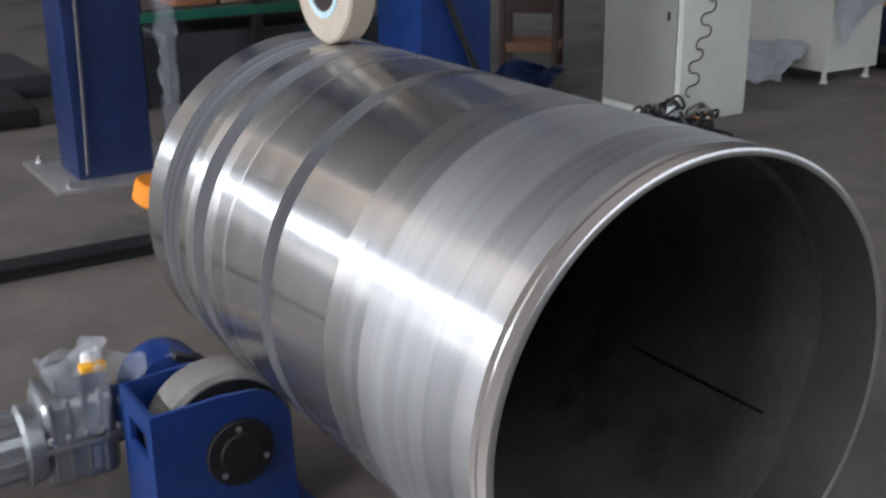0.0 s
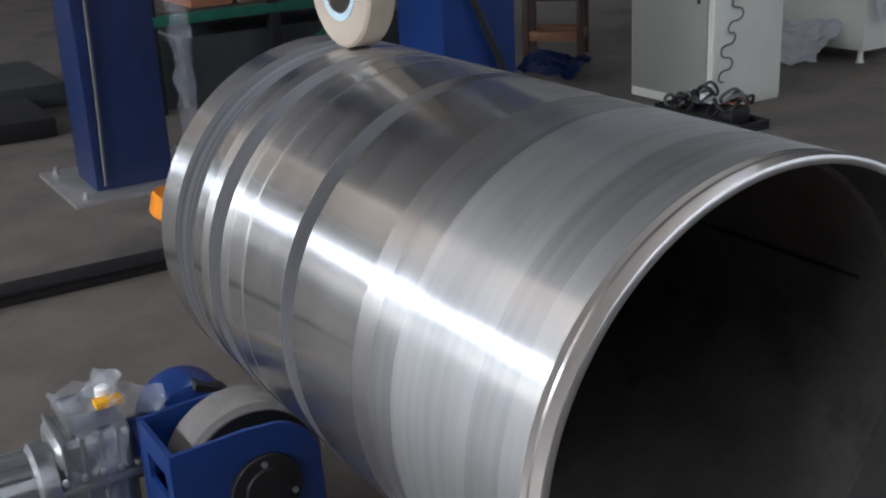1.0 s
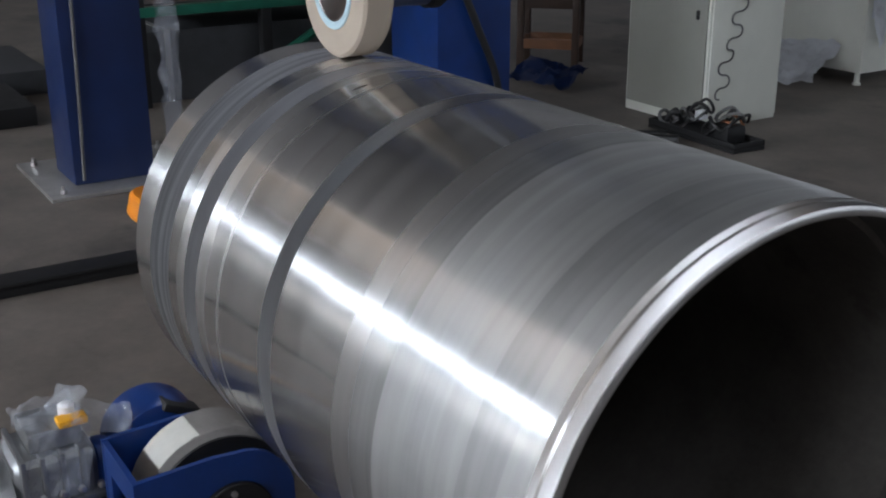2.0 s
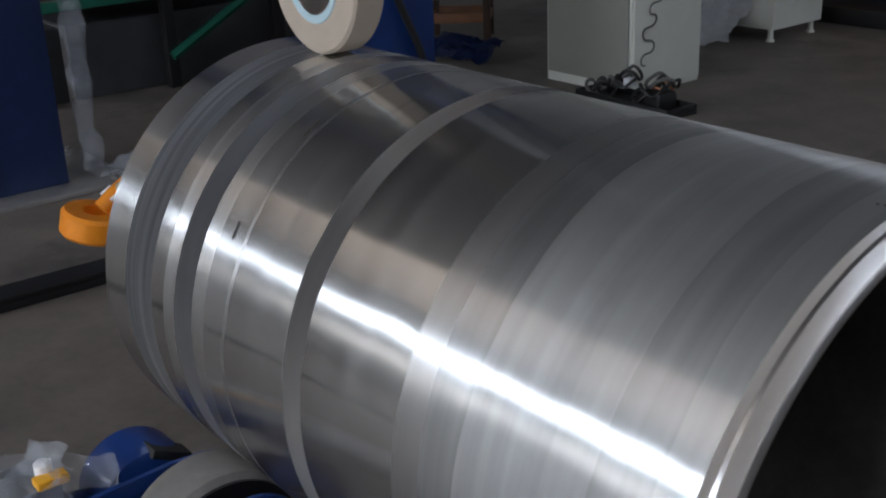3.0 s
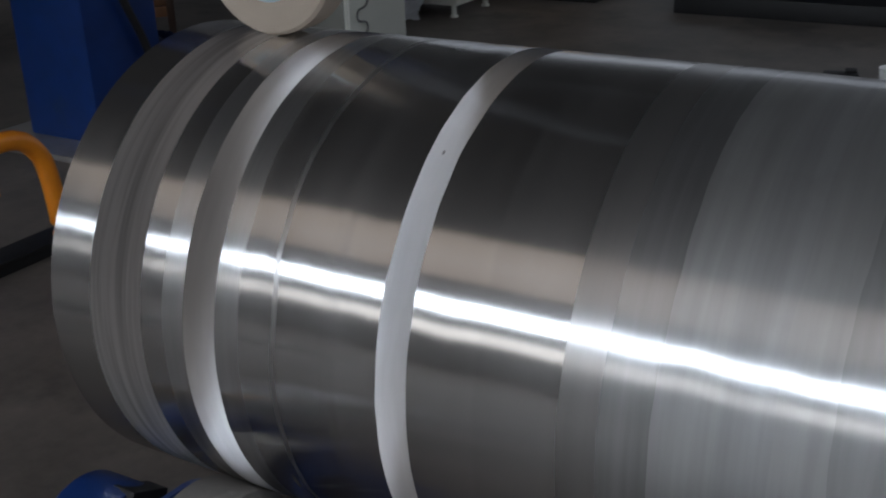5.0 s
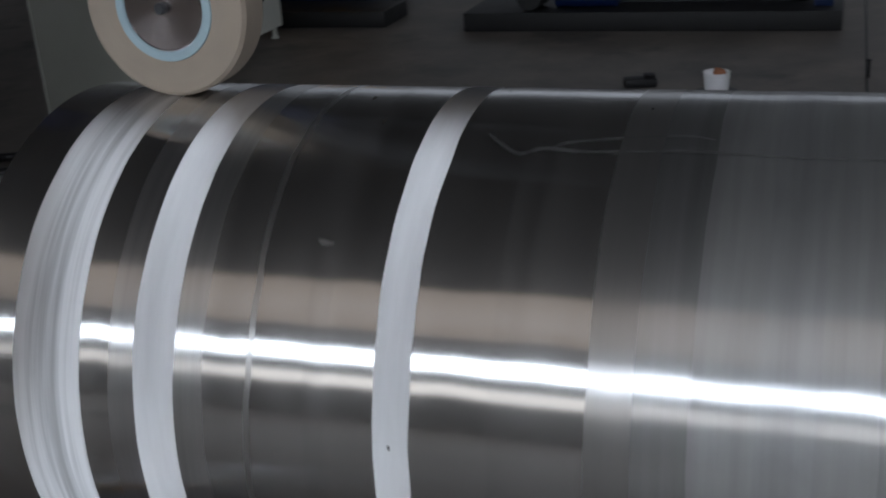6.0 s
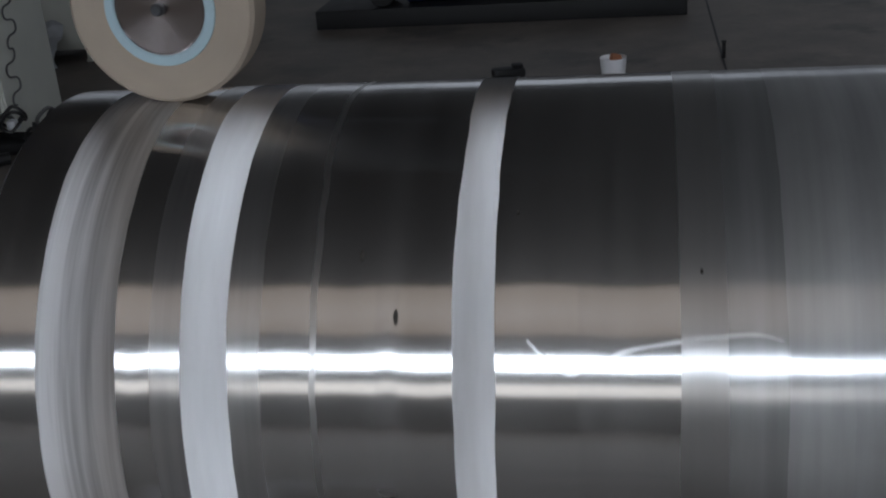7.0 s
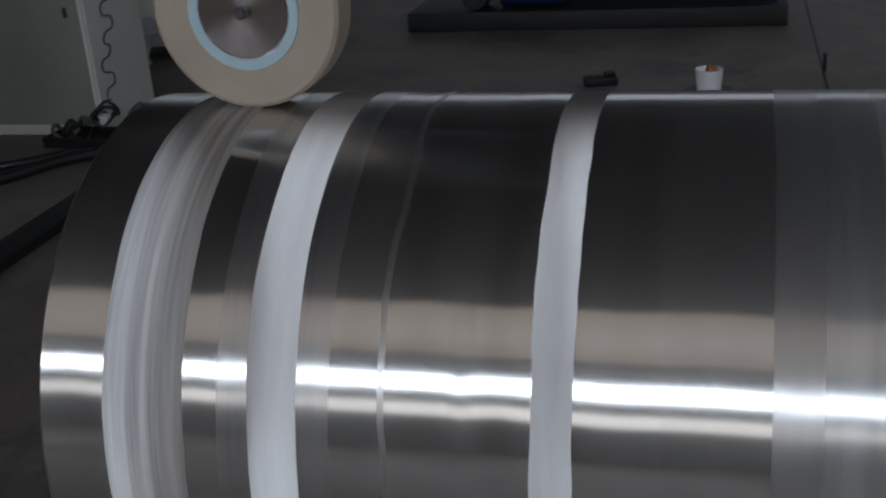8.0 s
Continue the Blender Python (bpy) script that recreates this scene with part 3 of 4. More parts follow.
# ---------- roller stands ----------
def build_stand(m, mirror=1):
    """A blue bracket with a rubber roller; made for the front far corner, y mirrored for the other side."""
    s = mirror
    top = thing("roller_stand", "blue steel roller stand with a worn rubber roller", "roller stand", m, "roller stands")
    cy, cz, r = -0.394, 0.207, 0.1755

    def side(x0, th):
        out = [(-0.605, 0.0), (-0.605, 0.352), (-0.43, 0.362)]
        for k in range(9):
            a = radians(95 - k * 11)
            out.append((cy + 0.02 + 0.12 * math.cos(a), cz + 0.032 + 0.12 * math.sin(a)))
        out += [(-0.25, 0.12), (-0.24, 0.0)]
        return plate(bmesh.new(), [(s * u, v) for u, v in out], th, "x", x0)
    part("side_plate", side(0.366, 0.012), M_BLUE, top, "blue plate with rounded shoulder", 30)
    part("side_plate", side(0.150, 0.012), M_BLUE, top, "blue plate with rounded shoulder", 30)
    # front plate with a square hole: four strips
    bm = bmesh.new()
    y = -0.604 * s
    for a, b, c, d in ((0.162, 0.366, 0.0, 0.222), (0.162, 0.366, 0.288, 0.350), (0.162, 0.205, 0.222, 0.288), (0.332, 0.366, 0.222, 0.288)):
        box(bm, (a, y, c), (b, y + 0.012 * s, d), 0)
    part("front_plate", bm, M_BLUE, top, "blue plate with a square hole", 0)
    roller = part("roller", lathe(bmesh.new(), [(0.185, 0.1), (0.185, r - 0.012), (0.192, r), (0.300, r), (0.310, r - 0.014)], "x", (0, 0, 0), 64), M_RUBBER, top, "grey worn rubber roller")
    roller.location = (0, cy * s, cz)
    if s > 0:
        # a strip of pale tape round part of the tread
        bm = bmesh.new()
        prev = None
        for k in range(9):
            a = radians(328 + 36 * k / 8)
            e = 0.004 * noise.noise((k * 1.7, 0, 0))
            cur = [bm.verts.new((x, (r + 0.0012) * math.cos(a), (r + 0.0012) * math.sin(a))) for x in (0.194 + e, 0.25, 0.297 + e)]
            if prev:
                for q in range(2):
                    bm.faces.new((prev[q], cur[q], cur[q + 1], prev[q + 1]))
            prev = cur
        part("tape", bm, M_TAPE, roller, "pale strip of tape")
    # hub carries a black disc: the end face's shade put into colour
    part("roller_hub", lathe(bmesh.new(), [(0.305, 0.05), (0.305, r - 0.012), (0.315, r - 0.016), (0.315, 0.05), (0.345, 0.045), (0.345, 0.001)], "x", (0, cy * s, cz), 48), M_BLACK, top, "roller hub with a black disc for the shaded end")
    part("shaft", lathe(bmesh.new(), [(0.13, 0.03), (0.36, 0.03)], "x", (0, cy * s, cz), 24), M_PLATE, top)
    cap = part("bearing_cap", lathe(bmesh.new(), [(0.377, 0.06), (0.377, 0.086), (0.388, 0.086), (0.391, 0.083), (0.391, 0.055), (0.396, 0.05), (0.396, 0.001)], "x", (0, cy * s, cz), 48), M_BLACK, top, "black round bearing cap")
    for k in range(3):
        a = radians((94, -19, 225)[k])
        bm = lathe(bmesh.new(), [(0.39, 0.008), (0.397, 0.008), (0.398, 0.006), (0.398, 0.001)], "x", (0, cy * s + 0.066 * math.cos(a) * s, cz + 0.066 * math.sin(a)), 6)
        part("bolt", bm, M_CHROME, cap, "bright bolt head", 20)
    part("foot_plate", box(bmesh.new(), (0.12, min(-0.64 * s, -0.2 * s), 0.0), (0.41, max(-0.64 * s, -0.2 * s), 0.014), 0.003), M_BLUE, top)
    part("base_shim", box(bmesh.new(), (0.13, min(-0.63 * s, -0.21 * s), -0.007), (0.40, max(-0.63 * s, -0.21 * s), -0.0005), 0.001), M_DARKBOX, top)
    return roller


def build_drive():
    """The geared motor beside the front stand."""
    top = thing("gear_motor", "silver cast gear motor partly wrapped in clear plastic", "motor", pose(0.018, -0.01, -0.012))
    # blue round guard on the output shaft
    bm = lathe(bmesh.new(), [(-0.02, 0.03), (-0.02, 0.100), (-0.005, 0.112), (0.09, 0.113), (0.112, 0.106), (0.125, 0.07), (0.125, 0.03)], "x", (0, -0.458, 0.278), 48)
    g = part("guard", bm, M_BLUE, top, "rounded blue shaft guard")
    bm = box(bmesh.new(), (0.075, -0.455, 0.355), (0.130, -0.365, 0.375), 0.004, turn=Matrix.Rotation(radians(-25), 3, "X"))
    part("slot", bm, M_BLACK, g)
    part("output_neck", lathe(bmesh.new(), [(-0.62, 0.05), (-0.60, 0.075), (-0.50, 0.07)], "y", (0.04, 0, 0.23), 32), M_BLUE, top)
    part("gear_case", box(bmesh.new(), (-0.06, -0.79, 0.10), (0.12, -0.605, 0.33), 0.035, 3), M_ALU, top, "cast aluminium gear case")
    for k in range(4):
        part("case_rib", box(bmesh.new(), (-0.066, -0.775 + k * 0.042, 0.12), (0.127, -0.763 + k * 0.042, 0.336), 0.004), M_ALU, top)
    part("flange_lip", box(bmesh.new(), (-0.07, -0.80, 0.205), (0.135, -0.60, 0.222), 0.005), M_ALU, top)
    for k in range(5):
        part("case_bolt", lathe(bmesh.new(), [(0.135, 0.009), (0.146, 0.009), (0.148, 0.004), (0.148, 0.0005)], "x", (0, -0.78 + k * 0.042, 0.245), 6), M_CHROME, top, "", 20)
    bm = lathe(bmesh.new(), [(-0.79, 0.05), (-0.79, 0.098), (-0.815, 0.104), (-0.83, 0.104), (-0.84, 0.088), (-1.08, 0.09), (-1.09, 0.102), (-1.12, 0.102), (-1.13, 0.09), (-1.19, 0.085), (-1.195, 0.02)], "y", (0.04, 0, 0.205), 40)
    part("motor_body", bm, M_ALU, top, "silver motor body")
    for k in range(16):
        a = 2 * math.pi * k / 16
        c, d = 0.04 + 0.09 * math.cos(a), 0.205 + 0.09 * math.sin(a)
        part("cooling_fin", box(bmesh.new(), (c - 0.004, -1.075, d - 0.004), (c + 0.004, -0.845, d + 0.004), 0), M_ALU, top, "", 0)
    part("terminal_box", box(bmesh.new(), (-0.03, -0.75, 0.335), (0.10, -0.63, 0.385), 0.012), M_ALU, top, "silver terminal box")
    part("lid_tag", box(bmesh.new(), (0.085, -0.685, 0.392), (0.125, -0.62, 0.410), 0.006), M_YELLOW, top, "small amber tag")
    part("cable_gland", lathe(bmesh.new(), [(0.38, 0.014), (0.39, 0.018), (0.425, 0.018), (0.43, 0.012)], "z", (0.075, -0.655, 0), 20), M_WHITE, top)
    # torn wrap: creased sheets over the case and the terminal box
    for i, (o, u, v, amp) in enumerate([((-0.05, -0.77, 0.385), (0.18, 0.02, 0.01), (0.0, 0.14, 0.02), 0.025), ((0.125, -0.77, 0.22), (0.01, 0.13, 0.02), (0.0, 0.03, 0.17), 0.022), ((0.05, -0.69, 0.40), (0.09, 0.04, 0.0), (-0.02, 0.03, 0.065), 0.028), ((0.08, -0.63, 0.36), (0.06, 0.09, 0.0), (-0.03, 0.02, 0.05), 0.025), ((0.11, -0.72, 0.13), (0.02, 0.05, 0.02), (0.0, 0.02, 0.2), 0.02)]):
        part("plastic_wrap", crumple(bmesh.new(), o, u, v, 18, 18, amp, 26, i * 3.3), M_FILM, top, "torn clear plastic wrap", 25)
    return top


# ---------- background things ----------
def build_column():
    top = thing("blue_column", "blue enamelled steel column on a bare base plate", "column")
    part("post", box(bmesh.new(), (-3.30, 0.13, 0.022), (-2.95, 0.52, 3.6), 0.01), M_NAVY, top, "blue box post")
    part("base_plate", box(bmesh.new(), (-3.52, -0.02, 0.0), (-2.79, 0.78, 0.022), 0.004), M_PLATE, top, "bare steel base plate")
    for a, b in ((-3.44, 0.05), (-2.86, 0.05), (-3.44, 0.70), (-2.86, 0.70)):
        part("anchor_bolt", lathe(bmesh.new(), [(0.022, 0.018), (0.04, 0.018), (0.042, 0.01), (0.06, 0.01), (0.06, 0.0005)], "z", (a, b, 0), 6), M_PLATE, top, "", 20)
    part("conduit", tube(bmesh.new(), smooth_path([(-2.93, 0.2, 2.6), (-2.93, 0.2, 1.2), (-2.93, 0.19, 0.6), (-2.93, 0.17, 0.05)]), 0.009), M_CABLE2, top, "grey cable")
    w = tagged(part("plastic_wrap", crumple(bmesh.new(), (-2.96, 0.60, 0.05), (-0.02, 0.10, 0), (0.0, 0.0, 2.5), 14, 110, 0.045, 17, 4.0), M_FILM, None, "", 25), "hanging crumpled clear plastic wrap on the blue column", "plastic wrap")
    w2 = part("inner_fold", crumple(bmesh.new(), (-2.93, 0.59, 0.06), (-0.01, 0.10, 0), (0.0, 0.0, 2.45), 12, 100, 0.045, 21, 8.0), M_FILM, w, "", 25)


def build_heap():
    w = part("crumpled_wrap", crumple(bmesh.new(), (-2.95, 0.62, 0.05), (0.28, 0.05, 0.0), (-0.05, 0.36, 0.08), 20, 20, 0.08, 11, 3.0), M_FILM, None, "", 25)
    tagged(w, "heap of clear plastic wrap at the column foot", "plastic wrap")
    part("fold", crumple(bmesh.new(), (-2.92, 0.66, 0.07), (0.2, 0.08, 0.02), (-0.04, 0.25, 0.06), 16, 16, 0.07, 14, 6.0), M_FILM, w, "", 25)


def build_rail():
    top = thing("floor_rail", "long black steel rail lying on the floor", "rail")
    part("web", box(bmesh.new(), (-1.79, -3.2, 0.0), (-1.70, 2.6, 0.045), 0.006), M_BLACK, top)
    part("flange", box(bmesh.new(), (-1.81, -3.2, 0.046), (-1.68, 2.6, 0.06), 0.003), M_BLACK, top)


def build_stool():
    top = thing("wooden_stool", "dark stained wooden stool with brown stretchers", "stool", pose(-4.35, 4.0, 0, 0, 0, 45))
    part("seat", box(bmesh.new(), (-0.24, -0.2, 0.56), (0.24, 0.2, 0.605), 0.008), M_WOOD, top)
    part("apron", box(bmesh.new(), (-0.21, -0.17, 0.43), (0.21, -0.145, 0.558), 0.004), M_WOOD, top)
    part("apron", box(bmesh.new(), (-0.21, 0.145, 0.43), (0.21, 0.17, 0.558), 0.004), M_WOOD, top)
    for a in (-0.2, 0.2):
        for b in (-0.155, 0.155):
            part("leg", box(bmesh.new(), (a - 0.025, b - 0.025, 0), (a + 0.025, b + 0.025, 0.56), 0.004), M_WOOD, top)
    for b in (-0.155, 0.155):
        part("stretcher", box(bmesh.new(), (-0.175, b - 0.02, 0.14), (0.175, b + 0.02, 0.21), 0.004), M_WOOD2, top, "brown wooden stretcher")
    for a in (-0.2, 0.2):
        part("stretcher", box(bmesh.new(), (a - 0.02, -0.13, 0.14), (a + 0.02, 0.13, 0.20), 0.004), M_WOOD2, top, "brown wooden stretcher")


def build_cabinets():
    c = thing("control_cabinet", "cream painted control cabinet with a coiled cable", "cabinet")
    part("body", box(bmesh.new(), (-2.93, 3.52, 0.0), (-2.245, 4.10, 1.75), 0.01), M_CABINET, c)
    d = part("door", box(bmesh.new(), (-2.91, 3.508, 0.06), (-2.262, 3.52, 1.72), 0.005), M_DOORSHADE, c, "cabinet door darkened for shade, with a small latch")
    part("latch", box(bmesh.new(), (-2.335, 3.492, 0.62), (-2.319, 3.508, 0.67), 0.004), M_DARKBOX, d, "dark latch")
    part("side_panel", box(bmesh.new(), (-2.245, 3.53, 0.03), (-2.233, 4.09, 1.73), 0.004), M_CABINET, c)
    pts = []
    for i in range(260):
        u = i / 259
        z = 1.15 - u * 0.98
        ph = u * 7.0 * 2 * math.pi
        drift = 0.30 * (1 - u) ** 1.3
        pts.append((-2.215 + 0.012 * math.sin(ph * 0.5), 3.60 + drift + 0.045 * math.sin(ph), z + 0.03 * math.sin(ph * 2) * 0.3))
    part("coiled_cable", tube(bmesh.new(), pts, 0.0055, 7), M_CABLE2, c, "grey coiled cable")
    k = thing("low_cabinet", "cream cabinet on feet with plastic draped over it", "cabinet")
    part("body", box(bmesh.new(), (-3.35, 5.25, 0.085), (-2.57, 5.79, 1.3), 0.01), M_CABINET, k)
    for a in (-3.3, -2.62):
        for b in (5.29, 5.74):
            part("foot", lathe(bmesh.new(), [(0, 0.028), (0.01, 0.03), (0.02, 0.02), (0.086, 0.018)], "z", (a, b, 0), 16), M_CABINET, k)
    s = tagged(part("plastic_sheet", crumple(bmesh.new(), (-2.54, 5.28, 0.46), (0.0, 0.60, 0.10), (-0.02, -0.16, 1.0), 26, 40, 0.05, 5, 2.2), M_SHEET, None, "", 25), "milky plastic sheet draped over the cabinet front", "plastic sheet")
    part("hanging_corner", crumple(bmesh.new(), (-2.52, 5.33, 0.27), (0.0, 0.26, 0.22), (0.0, -0.14, 0.5), 14, 20, 0.035, 7, 5.2), M_SHEET, s, "", 25)
    tagged(part("plastic_bag", crumple(bmesh.new(), (-3.25, 4.55, 0.05), (0.6, 0.35, 0.0), (-0.1, 0.4, 0.22), 22, 18, 0.07, 8, 6.1), M_SHEET, None, "", 25), "crumpled milky plastic bag lying on the floor", "plastic bag")
    # blue wrapped bundle beside the column
    tagged(part("blue_bag", crumple(bmesh.new(), (-3.95, 3.3, 0.05), (0.5, 0.15, 0.0), (-0.05, 0.25, 0.1), 18, 14, 0.07, 9, 9.1), M_NAVY, None, "", 25), "crumpled blue plastic bag on the floor", "bag")


def build_tray():
    t = thing("cable_tray", "black shallow tray with tangled cables on the floor", "tray", pose(-2.06, 3.39, 0, 0, 0, -3))
    bm = bmesh.new()
    box(bm, (-0.40, -0.11, 0.0), (0.32, 0.11, 0.02), 0.004)
    part("bottom", bm, M_BLACK, t)
    for lo, hi in (((-0.40, -0.11, 0.021), (0.32, -0.098, 0.055)), ((-0.40, 0.098, 0.021), (0.32, 0.11, 0.055)), ((-0.40, -0.097, 0.021), (-0.388, 0.097, 0.055)), ((0.308, -0.097, 0.021), (0.32, 0.097, 0.055))):
        part("side", box(bmesh.new(), lo, hi, 0.004), M_BLACK, t)
    rnd = random.Random(4)
    for k in range(11):
        cx, cy, r = rnd.uniform(-0.34, 0.2), rnd.uniform(-0.06, 0.07), rnd.uniform(0.035, 0.085)
        loop = [(cx + r * math.cos(a) * (1 + 0.2 * math.sin(3 * a + k)), cy + r * 0.9 * math.sin(a), 0.055 + 0.012 * k + 0.03 * math.sin(a * 2 + k)) for a in [2 * math.pi * i / 28 for i in range(28)]]
        part("cable_loop", tube(bmesh.new(), loop, 0.008 + 0.003 * rnd.random(), 8, True), M_PEACH if k == 4 else M_CABLE2 if k % 4 == 1 else M_CABLE, t)
    part("foot_switch", box(bmesh.new(), (0.06, -0.07, 0.021), (0.22, 0.07, 0.12), 0.03), M_BLACK, t, "black foot switch")
    part("socket", box(bmesh.new(), (-0.10, -0.03, 0.10), (-0.05, 0.03, 0.15), 0.01), M_SHEET, t, "pale plug socket")
    h = thing("floor_hose", "black hose snaking over the floor", "hose")
    part("hose", tube(bmesh.new(), smooth_path([(-2.9, 2.3, 0.03), (-2.5, 2.55, 0.03), (-2.3, 2.8, 0.03), (-2.2, 3.0, 0.03), (-2.05, 3.15, 0.03)]), 0.03), M_CABLE, h)
    part("hose", tube(bmesh.new(), smooth_path([(-3.0, 2.7, 0.025), (-2.6, 2.85, 0.025), (-2.35, 3.02, 0.025), (-2.2, 3.2, 0.025)]), 0.022), M_CABLE, h)


def build_green_frame():
    g = thing("green_frame", "green steel machine frame with stacked boards", "frame")
    for z in (0.56, 0.80):
        part("rail", box(bmesh.new(), (-4.56, 0.9, z), (-4.48, 2.6, z + 0.06), 0.006), M_GREEN, g)
    part("rail", box(bmesh.new(), (-5.4, 0.95, 0.56), (-5.33, 2.8, 0.62), 0.006), M_GREEN, g)
    for y in (0.95, 1.78, 2.55):
        # front posts coloured black to merge with the dark underneath
        part("post", box(bmesh.new(), (-4.555, y, 0), (-4.485, y + 0.07, 0.80), 0.006), M_BLACK, g)
        part("post", box(bmesh.new(), (-5.395, y, 0), (-5.335, y + 0.07, 0.56), 0.006), M_GREEN, g)
    part("brace", tube(bmesh.new(), [(-4.47, 1.8, 0.2), (-4.47, 2.5, 0.58)], 0.03, 6), M_GREEN, g)
    for i, (y, w, z, mt) in enumerate(((1.30, 0.28, 0.63, M_PEACH), (1.62, 0.5, 0.63, M_TAN), (2.15, 0.3, 0.63, M_TAN))):
        b = tagged(part("board_pile", box(bmesh.new(), (-5.38, y, z), (-4.62, y + w, z + 0.16), 0.006), mt), "brown board pile on the green frame", "board")
        part("top_board", box(bmesh.new(), (-5.36, y + 0.02, z + 0.162), (-4.66, y + w - 0.03, z + 0.19), 0.004), mt, b)
    tagged(part("shelf", box(bmesh.new(), (-5.4, 0.95, 0.622), (-4.56, 2.62, 0.629), 0), M_DARKBOX, g), "", "")
    # dark pallet and stock beyond the column; last, a filler block added under the frame
    for lo, hi, mt, lab in (((-6.4, -1.6, 0.0), (-5.3, 0.6, 0.16), M_DARKBOX, "dark steel stock lying beyond the column"), ((-5.2, -0.6, 0.0), (-4.4, 0.3, 0.12), M_BLACK, "low black pallet on the floor"), ((-5.3, 0.97, 0.0), (-4.62, 2.9, 0.45), M_DARKBOX, "dark grey filler block added under the green frame")):
        t = thing("stock_box", lab, "box")
        part("body", box(bmesh.new(), lo, hi, 0.01), mt, t)
        part("strap", box(bmesh.new(), (lo[0] - 0.004, lo[1] + 0.2, lo[2]), (hi[0] + 0.004, lo[1] + 0.24, hi[2] + 0.004), 0.002), M_PLATE, t)


def build_far_machine():
    m = thing("low_machine", "low dark machine bed on a black plinth", "machine")
    part("plinth", box(bmesh.new(), (-1.25, 5.95, 0.0), (1.26, 6.8, 0.13), 0.01), M_BLACK, m, "black plinth")
    part("bed", box(bmesh.new(), (-0.5, 6.3, 0.131), (1.05, 6.75, 0.34), 0.01), M_DARKBOX, m)
    part("post", box(bmesh.new(), (1.08, 6.1, 0.131), (1.2, 6.3, 1.0), 0.008), M_NAVY, m, "dark blue post")
    part("motor", lathe(bmesh.new(), [(5.98, 0.03), (5.98, 0.09), (6.0, 0.1), (6.25, 0.1), (6.27, 0.06)], "y", (-0.78, 0, 0.232), 32), M_BLACK, m, "black motor")
    part("motor", lathe(bmesh.new(), [(-0.62, 0.03), (-0.62, 0.09), (-0.2, 0.09), (-0.18, 0.05)], "x", (0, 6.15, 0.222), 32), M_NAVY, m, "dark blue motor")
    y = thing("yellow_machine", "yellow machine guard on a dark blue base", "machine")
    part("base", box(bmesh.new(), (-3.2, 6.6, 0.0), (-2.2, 7.4, 0.38), 0.01), M_NAVY, y)
    part("guard", box(bmesh.new(), (-3.22, 6.65, 0.381), (-2.3, 7.3, 1.1), 0.02), M_YELLOW, y, "yellow guard")
    part("plinth", box(bmesh.new(), (-3.0, 6.1, 0.0), (-1.9, 6.58, 0.12), 0.01), M_BLACK, y)


def build_cup():
    s = thing("small_stand", "dark steel pedestal with a round top", "stand")
    part("top", lathe(bmesh.new(), [(0.488, 0.05), (0.488, 0.085), (0.5, 0.087), (0.5, 0.0005)], "z", (0.85, 2.48, 0), 32), M_DARKBOX, s)
    part("post", lathe(bmesh.new(), [(0.02, 0.02), (0.488, 0.02)], "z", (0.85, 2.48, 0), 20), M_DARKBOX, s)
    part("foot", lathe(bmesh.new(), [(0.0, 0.13), (0.015, 0.13), (0.02, 0.02)], "z", (0.85, 2.48, 0), 32), M_DARKBOX, s)
    c = thing("paper_cup", "white paper cup with an orange filling", "cup", pose(0.85, 2.48, 0.501))
    part("cup", lathe(bmesh.new(), [(0, 0.042), (0.075, 0.049), (0.077, 0.049), (0.075, 0.046), (0.06, 0.044), (0.06, 0.0005)], "z", (0, 0, 0), 32), M_WHITE, c)
    bm = bmesh.new()
    rnd = random.Random(3)
    for k in range(7):
        lathe(bm, [(0.06, 0.004), (0.07, 0.014), (0.084 + 0.006 * rnd.random(), 0.008)], "z", (rnd.uniform(-0.02, 0.02), rnd.uniform(-0.02, 0.02), 0), 10)
    part("filling", bm, M_PEACH, c, "orange-brown filling")
    b = thing("black_block", "small black block lying on the floor", "block", pose(0.23, 4.5, 0, 0, 0, 15))
    part("block", box(bmesh.new(), (-0.09, -0.05, 0), (0.09, 0.05, 0.05), 0.015), M_BLACK, b)
    part("stub", box(bmesh.new(), (0.02, -0.03, 0.0505), (0.08, 0.03, 0.07), 0.008), M_BLACK, b)
    k = thing("floor_clip", "small black clip standing on the floor", "clip", pose(1.41, 4.75, 0))
    part("stem", box(bmesh.new(), (-0.01, -0.01, 0), (0.01, 0.01, 0.09), 0.006), M_BLACK, k)
    part("head", box(bmesh.new(), (-0.014, -0.014, 0.091), (0.014, 0.014, 0.10), 0.006), M_BLACK, k)


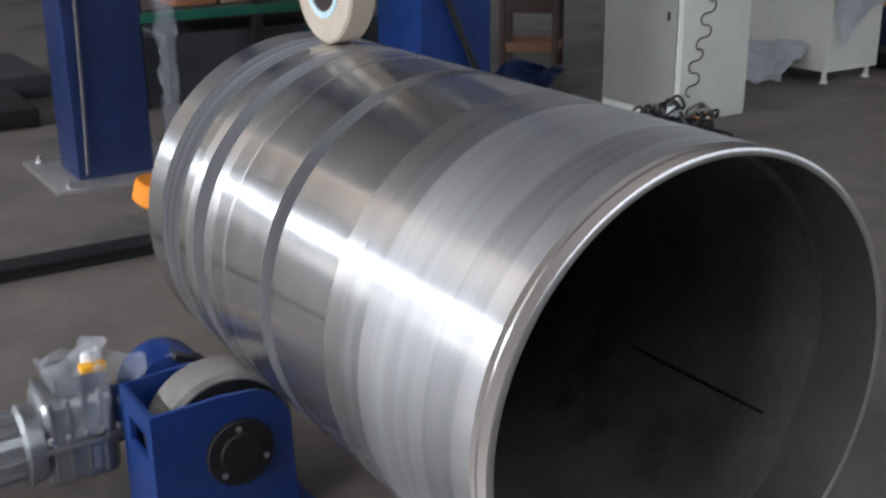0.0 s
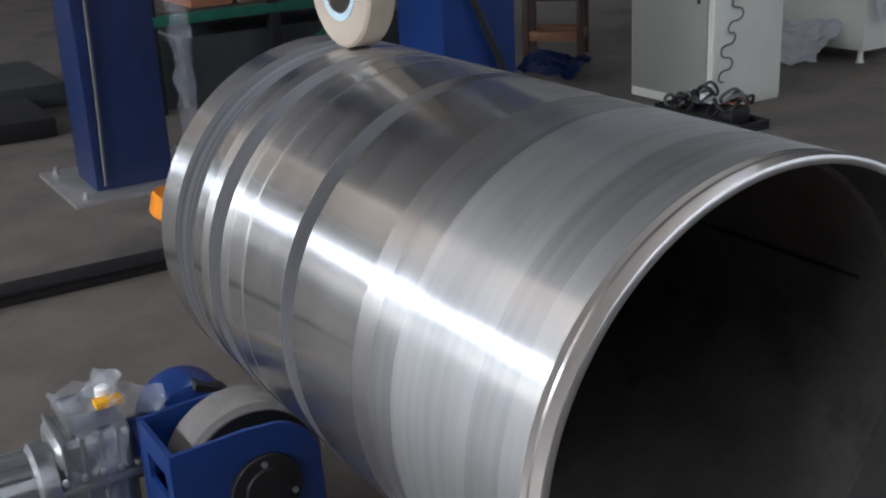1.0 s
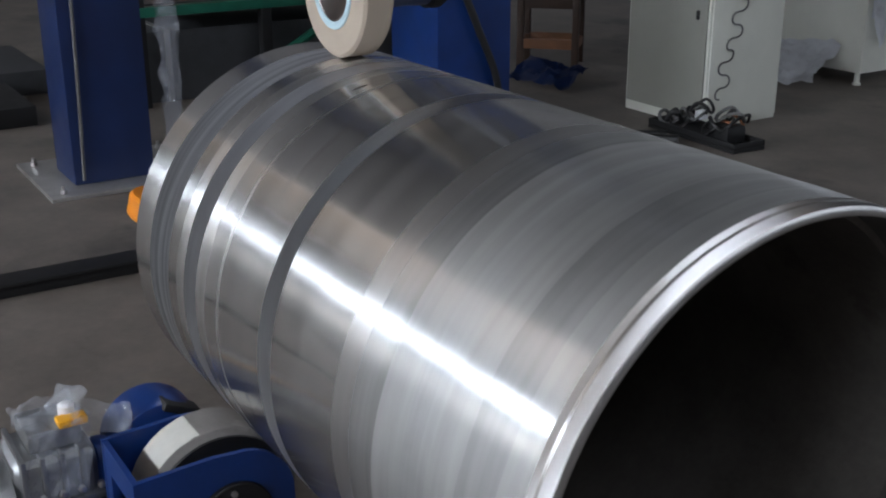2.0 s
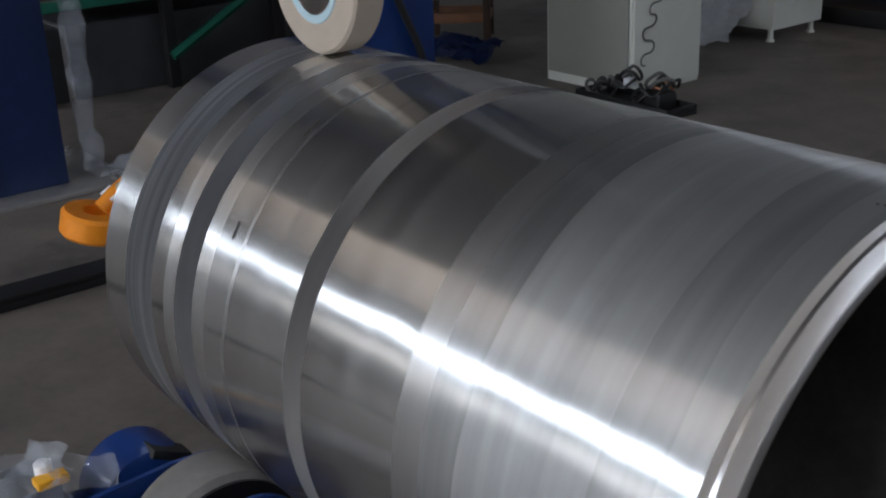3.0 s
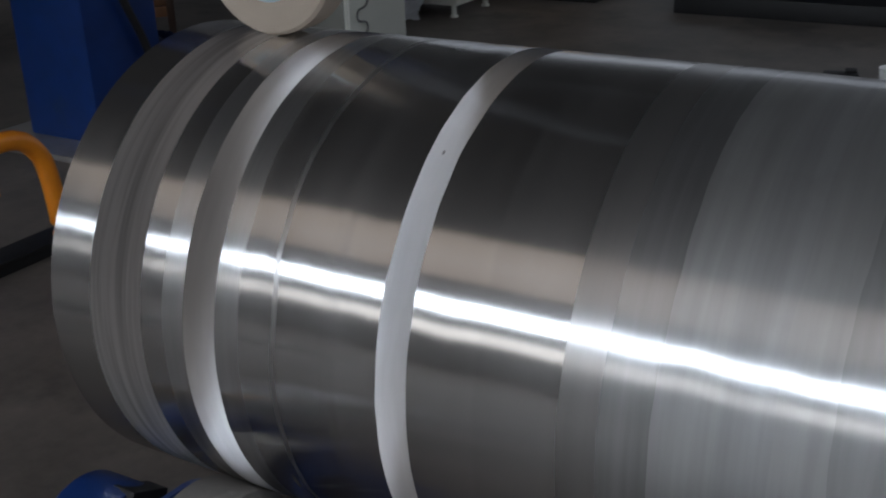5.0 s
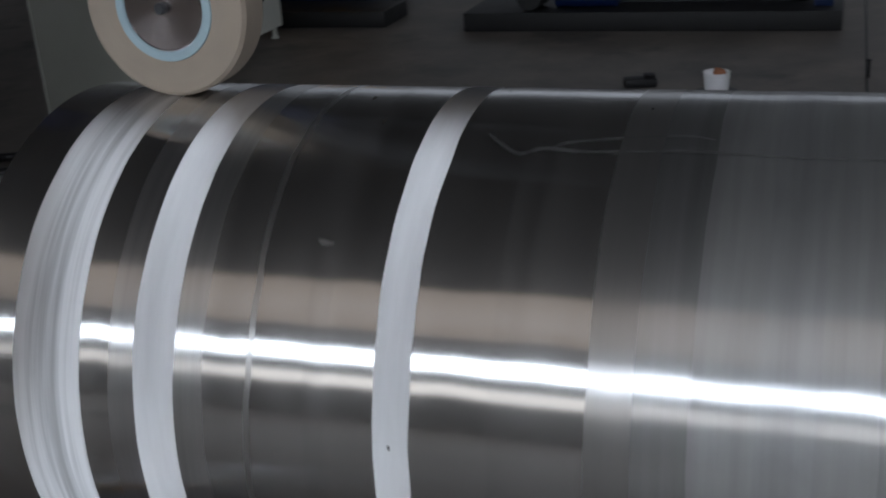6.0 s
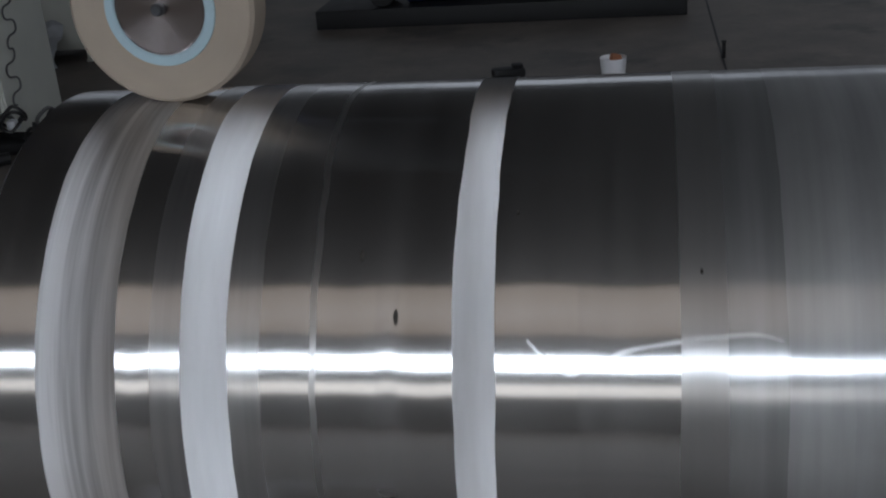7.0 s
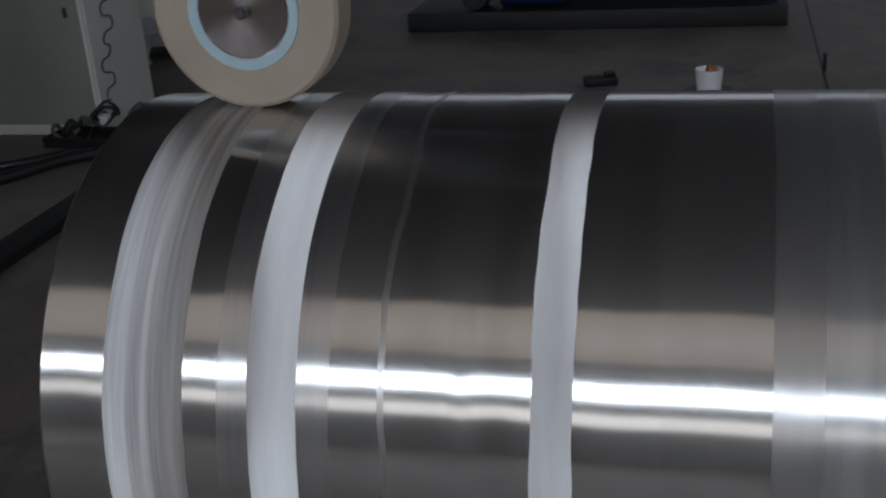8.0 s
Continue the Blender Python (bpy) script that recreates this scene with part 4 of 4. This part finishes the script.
def build_truck():
    """Orange hand truck handle beyond the barrel's far end."""
    t = thing("hand_truck", "orange tubular hand truck arm with a round end", "hand truck")
    bm = bmesh.new()
    lathe(bm, [(0.0, 0.045), (0.0, 0.10), (0.012, 0.11), (0.075, 0.11), (0.087, 0.10), (0.087, 0.045)], "z", (0, 0, 0), 40, closed=True)
    ring = part("grip_ring", bm, M_ORANGE, t, "thick orange ring")
    ring.matrix_basis = pose(-1.39, 0.034, 0.31, -12, 8, 0)
    path = smooth_path([(-1.40, 0.08, 0.385), (-1.40, 0.16, 0.44), (-1.40, 0.28, 0.495), (-1.40, 0.42, 0.54), (-1.40, 0.51, 0.565), (-1.40, 0.59, 0.56), (-1.40, 0.65, 0.52), (-1.40, 0.69, 0.44), (-1.40, 0.71, 0.25), (-1.40, 0.715, 0.0)], 6)
    part("arm", tube(bmesh.new(), path, 0.032, 14), M_ORANGE, t, "bent orange tubular arm")
    part("post", tube(bmesh.new(), [(-1.40, 0.475, 0.41), (-1.40, 0.475, 0.545)], 0.022, 14), M_ORANGE, t)
    for a in (0.10, 0.19):
        part("label_plate", box(bmesh.new(), (-1.455, a, 0.425 + (a - 0.1) * 0.6), (-1.365, a + 0.045, 0.435 + (a - 0.1) * 0.6), 0.002, turn=Matrix.Rotation(radians(30), 3, "X")), M_WHITE, t, "white label plate")
    part("clamp", box(bmesh.new(), (-1.39, 0.13, 0.39), (-1.345, 0.23, 0.47), 0.01), M_TAN, t, "tan clamp block")


SPIN = 44.0  # degrees a second

build_hall()
barrel = build_barrel()
wheel = build_machine()
rollers = [build_stand(pose(x, -0.0153 * s, 0.007), s) for x in (0.0378, 0.8878) for s in (1, -1)]
build_drive()
build_column()
build_heap()
build_rail()
build_stool()
build_cabinets()
build_tray()
build_green_frame()
build_far_machine()
build_cup()
build_truck()


def motions():
    walk(barrel, [(t / 2, pose(0, 0, AXIS, SPIN * t / 2)) for t in range(17)])
    for roller in rollers:
        home = roller.location.copy()
        walk(roller, [(t / 2, pose(*home, -SPIN * RAD / 0.1755 * t / 2)) for t in range(17)])
    walk(wheel, [(k / 15, pose(*WHEEL, 0, 80.0 * k, 0)) for k in range(121)])


motions()
